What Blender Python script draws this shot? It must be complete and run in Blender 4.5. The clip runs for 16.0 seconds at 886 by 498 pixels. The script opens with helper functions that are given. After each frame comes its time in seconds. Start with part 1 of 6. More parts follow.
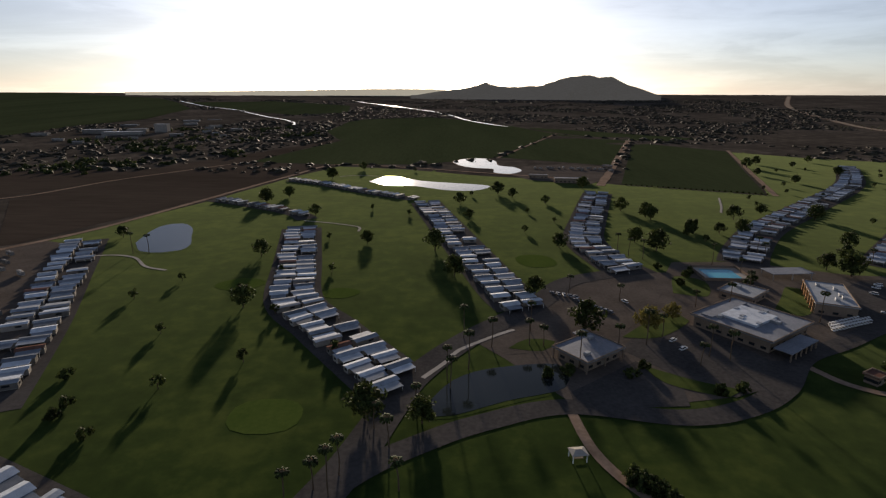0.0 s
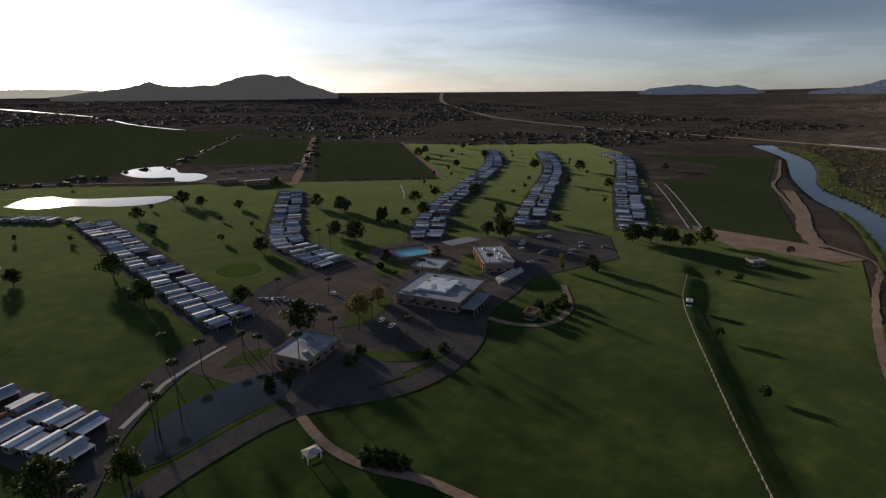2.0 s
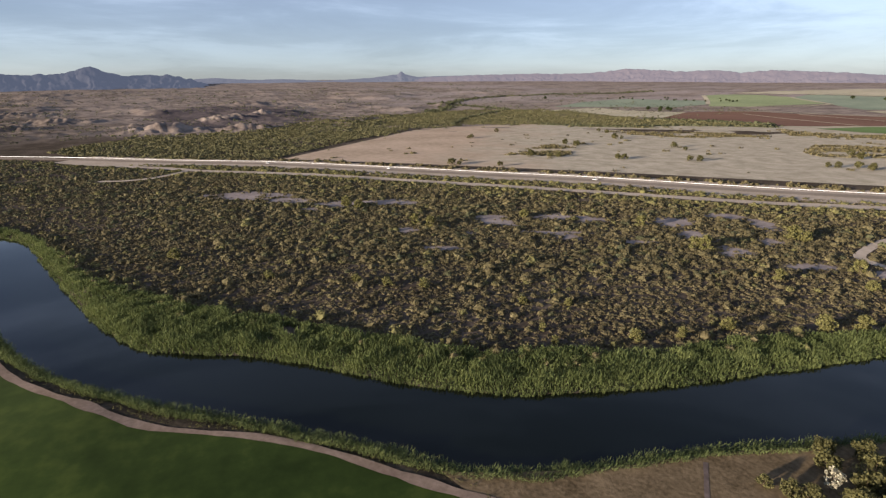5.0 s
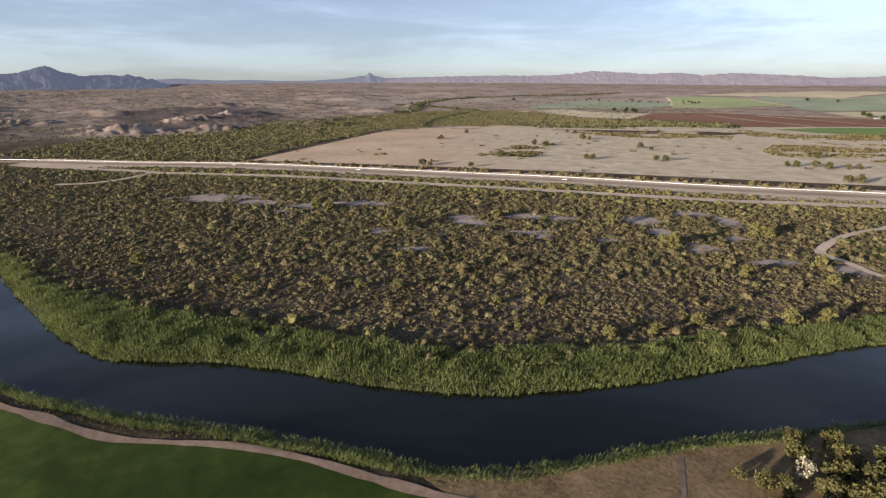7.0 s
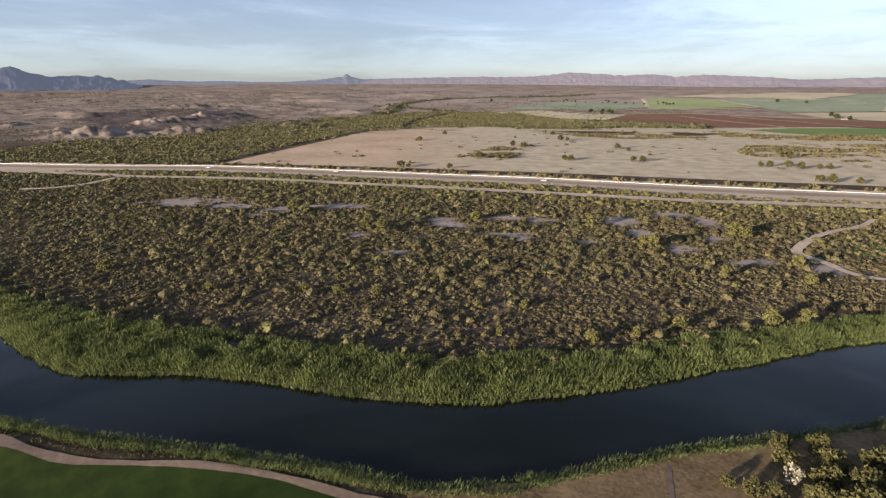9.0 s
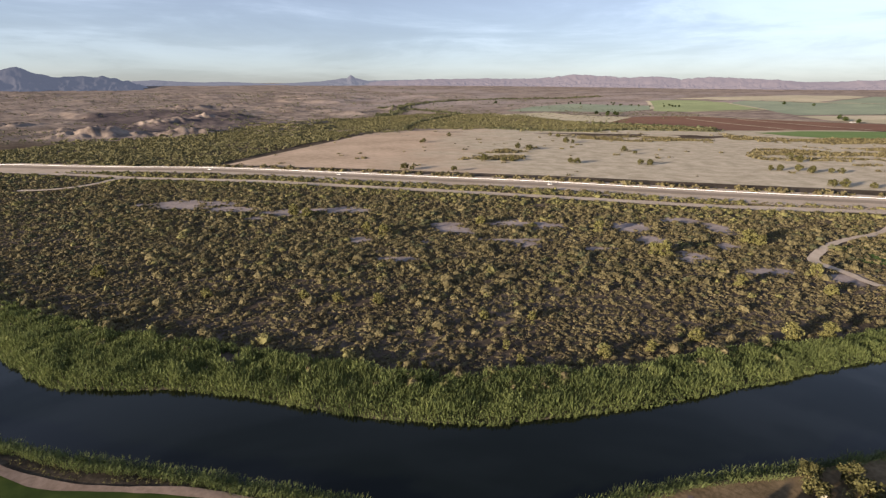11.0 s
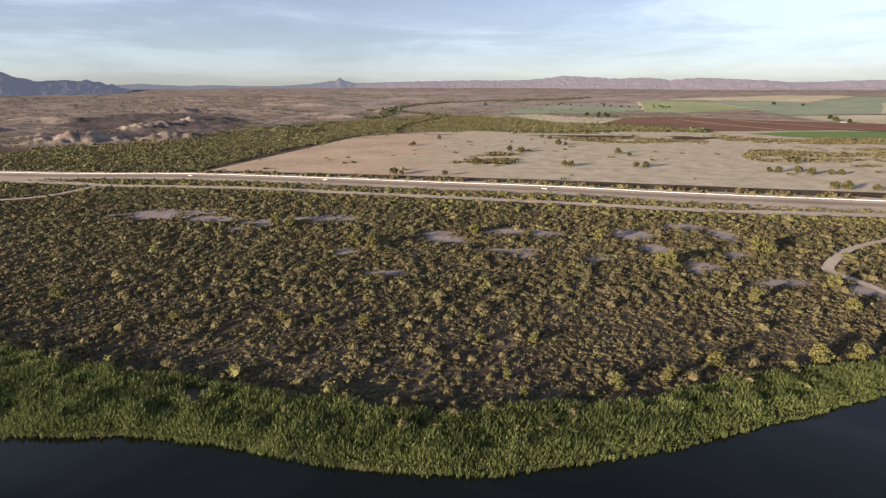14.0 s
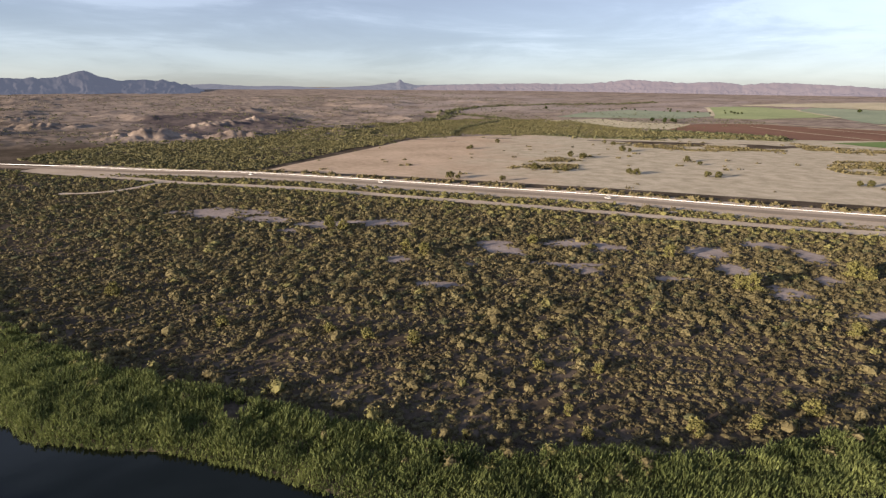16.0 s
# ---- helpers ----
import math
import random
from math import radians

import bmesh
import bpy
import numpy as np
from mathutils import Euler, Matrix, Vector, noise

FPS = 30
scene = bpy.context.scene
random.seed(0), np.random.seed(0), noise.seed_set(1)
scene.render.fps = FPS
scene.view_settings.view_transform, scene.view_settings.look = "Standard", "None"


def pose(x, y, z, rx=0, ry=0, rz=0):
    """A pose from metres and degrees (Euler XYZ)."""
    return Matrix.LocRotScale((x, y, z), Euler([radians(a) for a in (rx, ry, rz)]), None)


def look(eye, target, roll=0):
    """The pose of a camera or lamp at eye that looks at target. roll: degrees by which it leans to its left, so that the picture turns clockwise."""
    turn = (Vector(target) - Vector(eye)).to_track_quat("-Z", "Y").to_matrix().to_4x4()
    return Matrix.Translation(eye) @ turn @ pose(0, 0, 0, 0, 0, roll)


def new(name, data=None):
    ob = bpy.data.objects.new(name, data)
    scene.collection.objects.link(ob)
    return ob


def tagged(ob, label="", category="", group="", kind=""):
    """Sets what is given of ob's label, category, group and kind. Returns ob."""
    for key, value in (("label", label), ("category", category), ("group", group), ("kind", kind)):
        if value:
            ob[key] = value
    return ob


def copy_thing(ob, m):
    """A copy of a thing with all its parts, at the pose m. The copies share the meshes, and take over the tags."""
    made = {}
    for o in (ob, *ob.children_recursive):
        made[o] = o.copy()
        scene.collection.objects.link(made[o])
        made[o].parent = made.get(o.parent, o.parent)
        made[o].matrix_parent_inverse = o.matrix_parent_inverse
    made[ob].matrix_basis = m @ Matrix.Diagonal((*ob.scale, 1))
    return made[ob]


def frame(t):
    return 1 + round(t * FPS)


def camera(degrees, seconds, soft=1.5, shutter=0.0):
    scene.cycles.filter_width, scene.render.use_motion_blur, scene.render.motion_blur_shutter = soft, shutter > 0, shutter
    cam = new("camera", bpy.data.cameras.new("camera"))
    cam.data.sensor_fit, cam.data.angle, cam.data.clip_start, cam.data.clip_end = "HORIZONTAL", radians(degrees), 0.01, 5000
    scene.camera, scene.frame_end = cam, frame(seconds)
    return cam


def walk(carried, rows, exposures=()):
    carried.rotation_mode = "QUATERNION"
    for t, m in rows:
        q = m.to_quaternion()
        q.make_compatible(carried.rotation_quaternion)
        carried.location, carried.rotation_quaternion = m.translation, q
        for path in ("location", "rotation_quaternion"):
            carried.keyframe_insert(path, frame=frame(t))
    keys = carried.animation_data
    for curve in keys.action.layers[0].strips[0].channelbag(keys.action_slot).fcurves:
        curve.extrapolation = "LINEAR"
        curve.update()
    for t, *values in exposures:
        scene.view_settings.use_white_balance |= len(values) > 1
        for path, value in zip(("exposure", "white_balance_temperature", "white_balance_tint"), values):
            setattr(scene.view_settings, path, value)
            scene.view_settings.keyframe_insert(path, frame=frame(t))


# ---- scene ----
cam = camera(78.2, 16.0, soft=1.3)
UNIT = 1.3  # metres to a unit of the plan, in which all places below are given
PATH = [
    (0, (0.347, -0.054, 89.414), (0.324, 1.867, 88.86), 0.2),
    (0.5, (0.831, 0.107, 89.395), (0.815, 2.029, 88.841), 0.2),
    (1, (1.372, 0.195, 89.363), (1.385, 2.116, 88.807), 0.2),
    (1.5, (1.812, 0.185, 89.336), (2.093, 2.086, 88.779), -0.1),
    (2, (1.975, 0.123, 89.325), (2.955, 1.774, 88.766), -0.4),
    (2.5, (2.137, 0.173, 89.328), (3.671, 1.324, 88.759), -0.8),
    (3, (2.250, 0.366, 89.309), (4.080, 0.932, 88.734), -0.6),
    (3.5, (2.110, 0.751, 89.261), (4.007, 1.021, 88.688), -0.4),
    (4, (2.200, 0.900, 89.183), (4.098, 0.639, 88.607), -0.6),
    (4.5, (2.800, 1.900, 89.075), (4.575, 1.187, 88.493), -0.7),
    (4.7, (2.937, 2.004, 89.04), (4.688, 1.228, 88.455), -0.7),
    (7, (5.156, 2.277, 87.851), (6.836, 1.357, 87.272), -0.4),
    (7.5, (5.733, 2.045, 87.753), (7.403, 1.108, 87.175), -0.4),
    (8, (6.591, 1.538, 87.694), (8.248, 0.578, 87.117), -0.4),
    (8.5, (7.922, 0.816, 87.652), (9.564, -0.17, 87.076), -0.4),
    (11, (17.612, -4.392, 87.656), (19.263, -5.368, 87.086), -0.2),
    (11.5, (20.013, -5.632, 87.613), (21.664, -6.607, 87.046), -0.3),
    (12, (22.781, -7.099, 87.562), (24.43, -8.078, 86.995), -0.2),
    (12.5, (25.732, -8.725, 87.468), (27.376, -9.715, 86.903), -0.3),
    (13, (28.861, -10.54, 87.369), (30.5, -11.537, 86.803), -0.4),
    (13.5, (32.091, -12.503, 87.252), (33.728, -13.504, 86.688), -0.4),
    (14, (35.452, -14.545, 87.148), (37.087, -15.55, 86.585), -0.5),
    (14.5, (38.918, -16.519, 87.092), (40.551, -17.529, 86.53), -0.5),
    (15, (42.527, -18.292, 87.122), (44.157, -19.308, 86.564), -0.5),
    (15.5, (45.972, -19.754, 87.147), (47.602, -20.772, 86.592), -0.3),
    (16, (49.249, -20.916, 87.14), (50.979, -21.752, 86.586), 0.1),
]
EXPOSURES = [(0.0, 0.15, 6750.0, 12.0), (1.4, 0.13, 6700.0, 12.0), (2.0, 0.07, 6400.0, 12.0), (2.5, -0.12, 6000.0, 12.0), (3.0, 0.25, 5850.0, 12.0), (3.5, 0.38, 5850.0, 12.0), (4.5, 0.86, 6150.0, 12.0), (7.0, 1.17, 6400.0, 12.0), (13.0, 1.2, 6650.0, 13.0), (16.0, 1.2, 6700.0, 13.0)]
walk(cam, [(t, look(Vector(eye) * UNIT, Vector(target) * UNIT, roll)) for t, eye, target, roll in PATH], EXPOSURES)

# ---- world and sun ----
SUN_AZ, SUN_EL = radians(-6.0), radians(9.0)
world = bpy.data.worlds.new("sky")
scene.world = world
world.use_nodes = True
wn, wl = world.node_tree.nodes, world.node_tree.links
wn.clear()
w_out = wn.new("ShaderNodeOutputWorld")
w_bg = wn.new("ShaderNodeBackground")
w_sky = wn.new("ShaderNodeTexSky")
w_sky.sky_type = "NISHITA"
w_sky.sun_disc = False
w_sky.sun_elevation, w_sky.sun_rotation = SUN_EL, SUN_AZ
w_sky.air_density, w_sky.dust_density, w_sky.ozone_density = 0.8, 0.5, 2.0
w_tint = wn.new("ShaderNodeMix")
w_tint.data_type, w_tint.blend_type = "RGBA", "MULTIPLY"
w_tint.inputs[0].default_value = 1.0
w_tint.inputs[7].default_value = (0.93, 0.97, 1.17, 1)
wl.new(w_sky.outputs[0], w_tint.inputs[6])
w_bg.inputs["Strength"].default_value = 0.085
# a high veil of cloud, thick towards the sun, with its edge sinking away from it, and fine streaks
w_co = wn.new("ShaderNodeTexCoord")


def w_math(op, a, b=None, c=None):
    n = wn.new("ShaderNodeMath")
    n.operation = op
    for k, v in enumerate((a, b, c)):
        if v is None:
            continue
        if isinstance(v, float):
            n.inputs[k].default_value = v
        else:
            wl.new(v, n.inputs[k])
    return n.outputs[0]


def w_streaks(scale, detail, stretch, turn):
    mp, nz = wn.new("ShaderNodeMapping"), wn.new("ShaderNodeTexNoise")
    mp.inputs["Rotation"].default_value = turn
    mp.inputs["Scale"].default_value = stretch
    nz.inputs["Scale"].default_value, nz.inputs["Detail"].default_value = scale, detail
    nz.inputs["Roughness"].default_value, nz.inputs["Distortion"].default_value = 0.6, 0.4
    wl.new(w_co.outputs["Generated"], mp.inputs[0])
    wl.new(mp.outputs[0], nz.inputs["Vector"])
    return nz.outputs["Fac"]


def w_smooth(value, low, high, to_low=0.0, to_high=1.0):
    n = wn.new("ShaderNodeMapRange")
    n.interpolation_type = "SMOOTHSTEP"
    for k, v in (("From Min", low), ("From Max", high), ("To Min", to_low), ("To Max", to_high)):
        n.inputs[k].default_value = v
    wl.new(value, n.inputs["Value"])
    return n.outputs[0]


w_sep = wn.new("ShaderNodeSeparateXYZ")
wl.new(w_co.outputs["Generated"], w_sep.inputs[0])
w_dot = wn.new("ShaderNodeVectorMath")
w_dot.operation = "DOT_PRODUCT"
w_dot.inputs[1].default_value = (math.sin(SUN_AZ), math.cos(SUN_AZ), 0)
wl.new(w_co.outputs["Generated"], w_dot.inputs[0])
streak = w_streaks(2.0, 8, (1.2, 1.2, 9.0), (0.04, 0.07, 0.3))
broad = w_streaks(1.2, 4, (1.0, 1.0, 3.5), (0.1, 0.05, 0.9))
edge_z = w_math("MULTIPLY_ADD", w_math("MAXIMUM", w_dot.outputs["Value"], 0.45), 0.225, -0.045)
edge_z = w_math("MULTIPLY_ADD", w_math("SUBTRACT", broad, 0.5), 0.10, edge_z)
above = w_math("SUBTRACT", w_sep.outputs["Z"], edge_z)
thin = w_smooth(w_dot.outputs["Value"], -0.1, 0.55, 0.8, 0.12)
veil = w_math("MULTIPLY_ADD", w_smooth(above, -0.015, 0.04, 1.0, 0.0), w_math("SUBTRACT", 0.93, thin), thin)
wisps = w_smooth(streak, 0.42, 0.70, 0.0, 0.6)
cover = w_math("MINIMUM", w_math("ADD", veil, w_math("MULTIPLY", wisps, 0.7)), 1.0)
# cloud takes its brightness from the sky behind it, with less colour and a little white of its own
w_grey = wn.new("ShaderNodeHueSaturation")
w_grey.inputs["Saturation"].default_value, w_grey.inputs["Value"].default_value = 0.6, 1.0
w_soft = wn.new("ShaderNodeHueSaturation")
w_soft.inputs["Saturation"].default_value, w_soft.inputs["Value"].default_value = 0.95, 0.52
wl.new(w_tint.outputs[2], w_grey.inputs["Color"])
wl.new(w_math("ADD", w_smooth(w_dot.outputs["Value"], -0.7, 0.3, 0.8, 1.0), w_smooth(w_dot.outputs["Value"], 0.2, 0.6, 0.0, 0.1)), w_grey.inputs["Value"])
wl.new(w_tint.outputs[2], w_soft.inputs["Color"])
w_add = wn.new("ShaderNodeMix")
w_add.data_type, w_add.blend_type = "RGBA", "ADD"
w_add.inputs[0].default_value = 1.0
w_add.inputs[7].default_value = (0.34, 0.44, 0.6, 1)
wl.new(w_grey.outputs[0], w_add.inputs[6])
w_mix = wn.new("ShaderNodeMix")
w_mix.data_type = "RGBA"
w_shade = wn.new("ShaderNodeHueSaturation")
wl.new(w_add.outputs[2], w_shade.inputs["Color"])
wl.new(w_smooth(streak, 0.3, 0.7, 0.88, 1.1), w_shade.inputs["Value"])
wl.new(cover, w_mix.inputs[0])
wl.new(w_soft.outputs[0], w_mix.inputs[6])
wl.new(w_shade.outputs[0], w_mix.inputs[7])
wl.new(w_mix.outputs[2], w_bg.inputs["Color"])
wl.new(w_bg.outputs[0], w_out.inputs[0])

sun_data = bpy.data.lights.new("sun", "SUN")
sun_data.energy, sun_data.angle, sun_data.color = 5.0, radians(2.2), (1.0, 0.85, 0.68)
sun = new("sun", sun_data)
sun_dir = Vector((math.sin(SUN_AZ) * math.cos(SUN_EL), math.cos(SUN_AZ) * math.cos(SUN_EL), math.sin(SUN_EL)))
sun.matrix_world = look(sun_dir * 300, (0, 0, 0))


# ---- materials ----
def surface(name, low, high, scale=0.1, fine=2.0, rough=0.9, bump=0.3, mid=None, metal=0.0, each=0.0, spread=(0.35, 0.65), stretch=(1, 1, 1), turn=0.0, spec=0.0):
    """A material that runs between colours at two scales; each: how far single copies differ in value."""
    m = bpy.data.materials.new(name)
    m.use_nodes = True
    n, l = m.node_tree.nodes, m.node_tree.links
    p = n["Principled BSDF"]
    p.inputs["Roughness"].default_value, p.inputs["Metallic"].default_value = rough, metal
    p.inputs["Specular IOR Level"].default_value = spec
    co = n.new("ShaderNodeTexCoord")
    mp = n.new("ShaderNodeMapping")
    mp.inputs["Scale"].default_value = stretch
    mp.inputs["Rotation"].default_value = (0, 0, turn)
    l.new(co.outputs["Object"], mp.inputs[0])
    a, b = n.new("ShaderNodeTexNoise"), n.new("ShaderNodeTexNoise")
    for t, sc, de in ((a, scale, 6), (b, fine, 4)):
        t.inputs["Scale"].default_value, t.inputs["Detail"].default_value = sc, de
        t.inputs["Roughness"].default_value = 0.6
        l.new(mp.outputs[0], t.inputs["Vector"])
    add = n.new("ShaderNodeMath")
    add.operation = "MULTIPLY_ADD"
    add.inputs[1].default_value, = (0.45,)
    l.new(b.outputs["Fac"], add.inputs[0])
    sc = n.new("ShaderNodeMath")
    sc.operation = "MULTIPLY"
    sc.inputs[1].default_value = 0.55
    l.new(a.outputs["Fac"], sc.inputs[0])
    l.new(sc.outputs[0], add.inputs[2])
    ramp = n.new("ShaderNodeValToRGB")
    e = ramp.color_ramp.elements
    e[0].position, e[1].position = spread
    e[0].color, e[1].color = (*low, 1), (*high, 1)
    if mid:
        c = e.new((spread[0] + spread[1]) / 2)
        c.color = (*mid, 1)
    l.new(add.outputs[0], ramp.inputs[0])
    colour = ramp.outputs[0]
    if each:
        info = n.new("ShaderNodeObjectInfo")
        rng = n.new("ShaderNodeMapRange")
        rng.inputs["To Min"].default_value, rng.inputs["To Max"].default_value = 1 - each, 1 + each
        l.new(info.outputs["Random"], rng.inputs["Value"])
        hs = n.new("ShaderNodeHueSaturation")
        l.new(rng.outputs[0], hs.inputs["Value"])
        l.new(colour, hs.inputs["Color"])
        colour = hs.outputs[0]
    l.new(colour, p.inputs["Base Color"])
    if bump:
        bp = n.new("ShaderNodeBump")
        bp.inputs["Strength"].default_value, bp.inputs["Distance"].default_value = bump, 0.3
        l.new(b.outputs["Fac"], bp.inputs["Height"])
        l.new(bp.outputs[0], p.inputs["Normal"])
    return m


def water_surface(name, tint, ripple=0.06, scale=0.6, rough=0.06):
    m = bpy.data.materials.new(name)
    m.use_nodes = True
    n, l = m.node_tree.nodes, m.node_tree.links
    p = n["Principled BSDF"]
    p.inputs["Base Color"].default_value = (*tint, 1)
    p.inputs["Roughness"].default_value = rough
    p.inputs["IOR"].default_value = 1.33
    co, t, bp = n.new("ShaderNodeTexCoord"), n.new("ShaderNodeTexNoise"), n.new("ShaderNodeBump")
    t.inputs["Scale"].default_value, t.inputs["Detail"].default_value = scale, 3
    bp.inputs["Strength"].default_value, bp.inputs["Distance"].default_value = ripple, 0.3
    l.new(co.outputs["Object"], t.inputs["Vector"])
    l.new(t.outputs["Fac"], bp.inputs["Height"])
    l.new(bp.outputs[0], p.inputs["Normal"])
    return m


def leafy(name, low, high, scale=0.25, mid=None, glow=0.25, each=0.0, spread=(0.35, 0.65), leaf=0.5):
    """Leaves: colour runs from plant to plant and from leaf to leaf, and some light passes through."""
    m = surface(name, low, high, scale, 3.0, 0.75, 0.0, mid, each=each, spread=spread, spec=0.15)
    n, l = m.node_tree.nodes, m.node_tree.links
    p, out = n["Principled BSDF"], n["Material Output"]
    geo, hs = n.new("ShaderNodeNewGeometry"), n.new("ShaderNodeHueSaturation")
    rng = n.new("ShaderNodeMapRange")
    rng.inputs["To Min"].default_value, rng.inputs["To Max"].default_value = 1 - leaf, 1 + leaf
    l.new(geo.outputs["Random Per Island"], rng.inputs["Value"])
    l.new(rng.outputs[0], hs.inputs["Value"])
    src = p.inputs["Base Color"].links[0].from_socket
    l.new(src, hs.inputs["Color"])
    l.new(hs.outputs[0], p.inputs["Base Color"])
    tr, mx = n.new("ShaderNodeBsdfTranslucent"), n.new("ShaderNodeMixShader")
    l.new(hs.outputs[0], tr.inputs["Color"])
    mx.inputs[0].default_value = glow
    l.new(p.outputs[0], mx.inputs[1])
    l.new(tr.outputs[0], mx.inputs[2])
    l.new(mx.outputs[0], out.inputs["Surface"])
    return m


M_SOIL = surface("scrub_soil", (0.10, 0.075, 0.065), (0.24, 0.185, 0.16), 0.03, 0.5, mid=(0.16, 0.122, 0.104))
M_SAND = surface("field_sand", (0.40, 0.30, 0.205), (0.64, 0.485, 0.35), 0.012, 0.12, mid=(0.53, 0.395, 0.28), bump=0.06)


def grassed_sand(m):
    """Thin dry grass greys the sand towards the south of the field."""
    n, l = m.node_tree.nodes, m.node_tree.links
    p = n["Principled BSDF"]
    sand_colour = p.inputs["Base Color"].links[0].from_socket
    sep, nz = n.new("ShaderNodeSeparateXYZ"), n.new("ShaderNodeTexNoise")
    nz.inputs["Scale"].default_value, nz.inputs["Detail"].default_value = 0.011, 7
    l.new(n["Texture Coordinate"].outputs["Object"], sep.inputs[0])
    l.new(n["Texture Coordinate"].outputs["Object"], nz.inputs["Vector"])
    along, wave, rng = n.new("ShaderNodeMath"), n.new("ShaderNodeMath"), n.new("ShaderNodeMapRange")
    along.operation = wave.operation = "MULTIPLY_ADD"
    along.inputs[1].default_value = 0.75
    l.new(sep.outputs["X"], along.inputs[0])
    l.new(sep.outputs["Y"], along.inputs[2])
    wave.inputs[1].default_value = 420.0
    l.new(nz.outputs["Fac"], wave.inputs[0])
    l.new(along.outputs[0], wave.inputs[2])
    rng.inputs["From Min"].default_value, rng.inputs["From Max"].default_value = 430.0, 200.0
    rng.interpolation_type = "SMOOTHSTEP"
    l.new(wave.outputs[0], rng.inputs["Value"])
    fine, ramp, mx = n.new("ShaderNodeTexNoise"), n.new("ShaderNodeValToRGB"), n.new("ShaderNodeMix")
    fine.inputs["Scale"].default_value, fine.inputs["Detail"].default_value, fine.inputs["Roughness"].default_value = 0.05, 8, 0.7
    l.new(n["Texture Coordinate"].outputs["Object"], fine.inputs["Vector"])
    ramp.color_ramp.elements[0].position, ramp.color_ramp.elements[1].position = 0.38, 0.62
    ramp.color_ramp.elements[0].color, ramp.color_ramp.elements[1].color = (0.41, 0.345, 0.245, 1), (0.60, 0.51, 0.38, 1)
    l.new(fine.outputs["Fac"], ramp.inputs[0])
    mx.data_type = "RGBA"
    l.new(rng.outputs[0], mx.inputs[0])
    l.new(sand_colour, mx.inputs[6])
    l.new(ramp.outputs[0], mx.inputs[7])
    l.new(mx.outputs[2], p.inputs["Base Color"])


grassed_sand(M_SAND)
M_TURF = surface("mown_turf", (0.014, 0.026, 0.007), (0.058, 0.076, 0.018), 0.02, 0.12, mid=(0.027, 0.045, 0.011), bump=0.15, spread=(0.37, 0.63))
turf_p = M_TURF.node_tree.nodes["Principled BSDF"]
turf_p.inputs["Sheen Weight"].default_value, turf_p.inputs["Sheen Roughness"].default_value = 0.11, 0.4
turf_p.inputs["Sheen Tint"].default_value = (0.6, 0.72, 0.35, 1)
M_GREEN = surface("putting_green", (0.05, 0.08, 0.018), (0.08, 0.11, 0.026), 0.05, 0.6, bump=0.05)
M_BANK = surface("dark_bank_soil", (0.04, 0.031, 0.022), (0.13, 0.10, 0.068), 0.15, 0.9, mid=(0.075, 0.058, 0.04), bump=0.5)
M_CROP = surface("crop_green", (0.034, 0.045, 0.022), (0.056, 0.068, 0.034), 0.01, 0.3, stretch=(1, 0.1, 1))
M_FALLOW = surface("ploughed_soil", (0.045, 0.036, 0.029), (0.08, 0.064, 0.052), 0.01, 0.2, stretch=(0.15, 1, 1))
M_REDSOIL = surface("red_ploughed_soil", (0.19, 0.11, 0.08), (0.27, 0.155, 0.112), 0.01, 0.1)
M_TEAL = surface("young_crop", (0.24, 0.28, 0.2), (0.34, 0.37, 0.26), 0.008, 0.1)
# crop green with the paling of distant haze mixed into its colour
M_HAZEGREEN = surface("hazed_crop", (0.27, 0.31, 0.16), (0.38, 0.41, 0.22), 0.008, 0.1)
M_ALFALFA = surface("alfalfa", (0.15, 0.22, 0.08), (0.22, 0.29, 0.12), 0.01, 0.2)
M_STUBBLE = surface("pale_stubble", (0.42, 0.37, 0.25), (0.58, 0.5, 0.36), 0.006, 0.05)
M_ASPHALT = surface("worn_asphalt", (0.05, 0.047, 0.046), (0.095, 0.088, 0.084), 0.05, 0.8, rough=0.85, bump=0.1)
M_GRAVEL = surface("gravel_lot", (0.075, 0.064, 0.056), (0.135, 0.115, 0.1), 0.06, 0.9, bump=0.2)
M_CONCRETE = surface("pale_concrete", (0.32, 0.30, 0.27), (0.46, 0.43, 0.39), 0.1, 1.5, rough=0.8, bump=0.05)
M_DIRT = surface("dirt_track", (0.19, 0.135, 0.10), (0.34, 0.25, 0.19), 0.08, 0.7, mid=(0.26, 0.19, 0.142))
M_ROADSIDE = surface("pale_roadside", (0.42, 0.335, 0.255), (0.60, 0.49, 0.38), 0.02, 0.3)
M_HIGHWAY = surface("sun_bleached_asphalt", (0.28, 0.225, 0.17), (0.38, 0.31, 0.24), 0.02, 0.4)
M_BRUSH = leafy("brown_brush", (0.065, 0.053, 0.029), (0.175, 0.146, 0.073), 0.05, mid=(0.11, 0.09, 0.046), glow=0.12, leaf=0.25)
M_STRAW = surface("dry_grass", (0.09, 0.065, 0.036), (0.27, 0.195, 0.115), 0.09, 0.9, bump=0.5)
M_RIVER = water_surface("river_water", (0.004, 0.006, 0.004), 0.03, 0.35, 0.03)
M_RIVER.node_tree.nodes["Principled BSDF"].inputs["Specular IOR Level"].default_value = 0.42
M_POND = water_surface("pond_water", (0.015, 0.02, 0.02), 0.03, 0.5, 0.08)
M_POOL = water_surface("pool_water", (0.10, 0.42, 0.55), 0.05, 0.8, 0.05)
M_BUSH = leafy("scrub_leaves", (0.08, 0.064, 0.035), (0.20, 0.173, 0.082), 0.11, mid=(0.132, 0.111, 0.055), spread=(0.3, 0.7), leaf=0.2, glow=0.15)
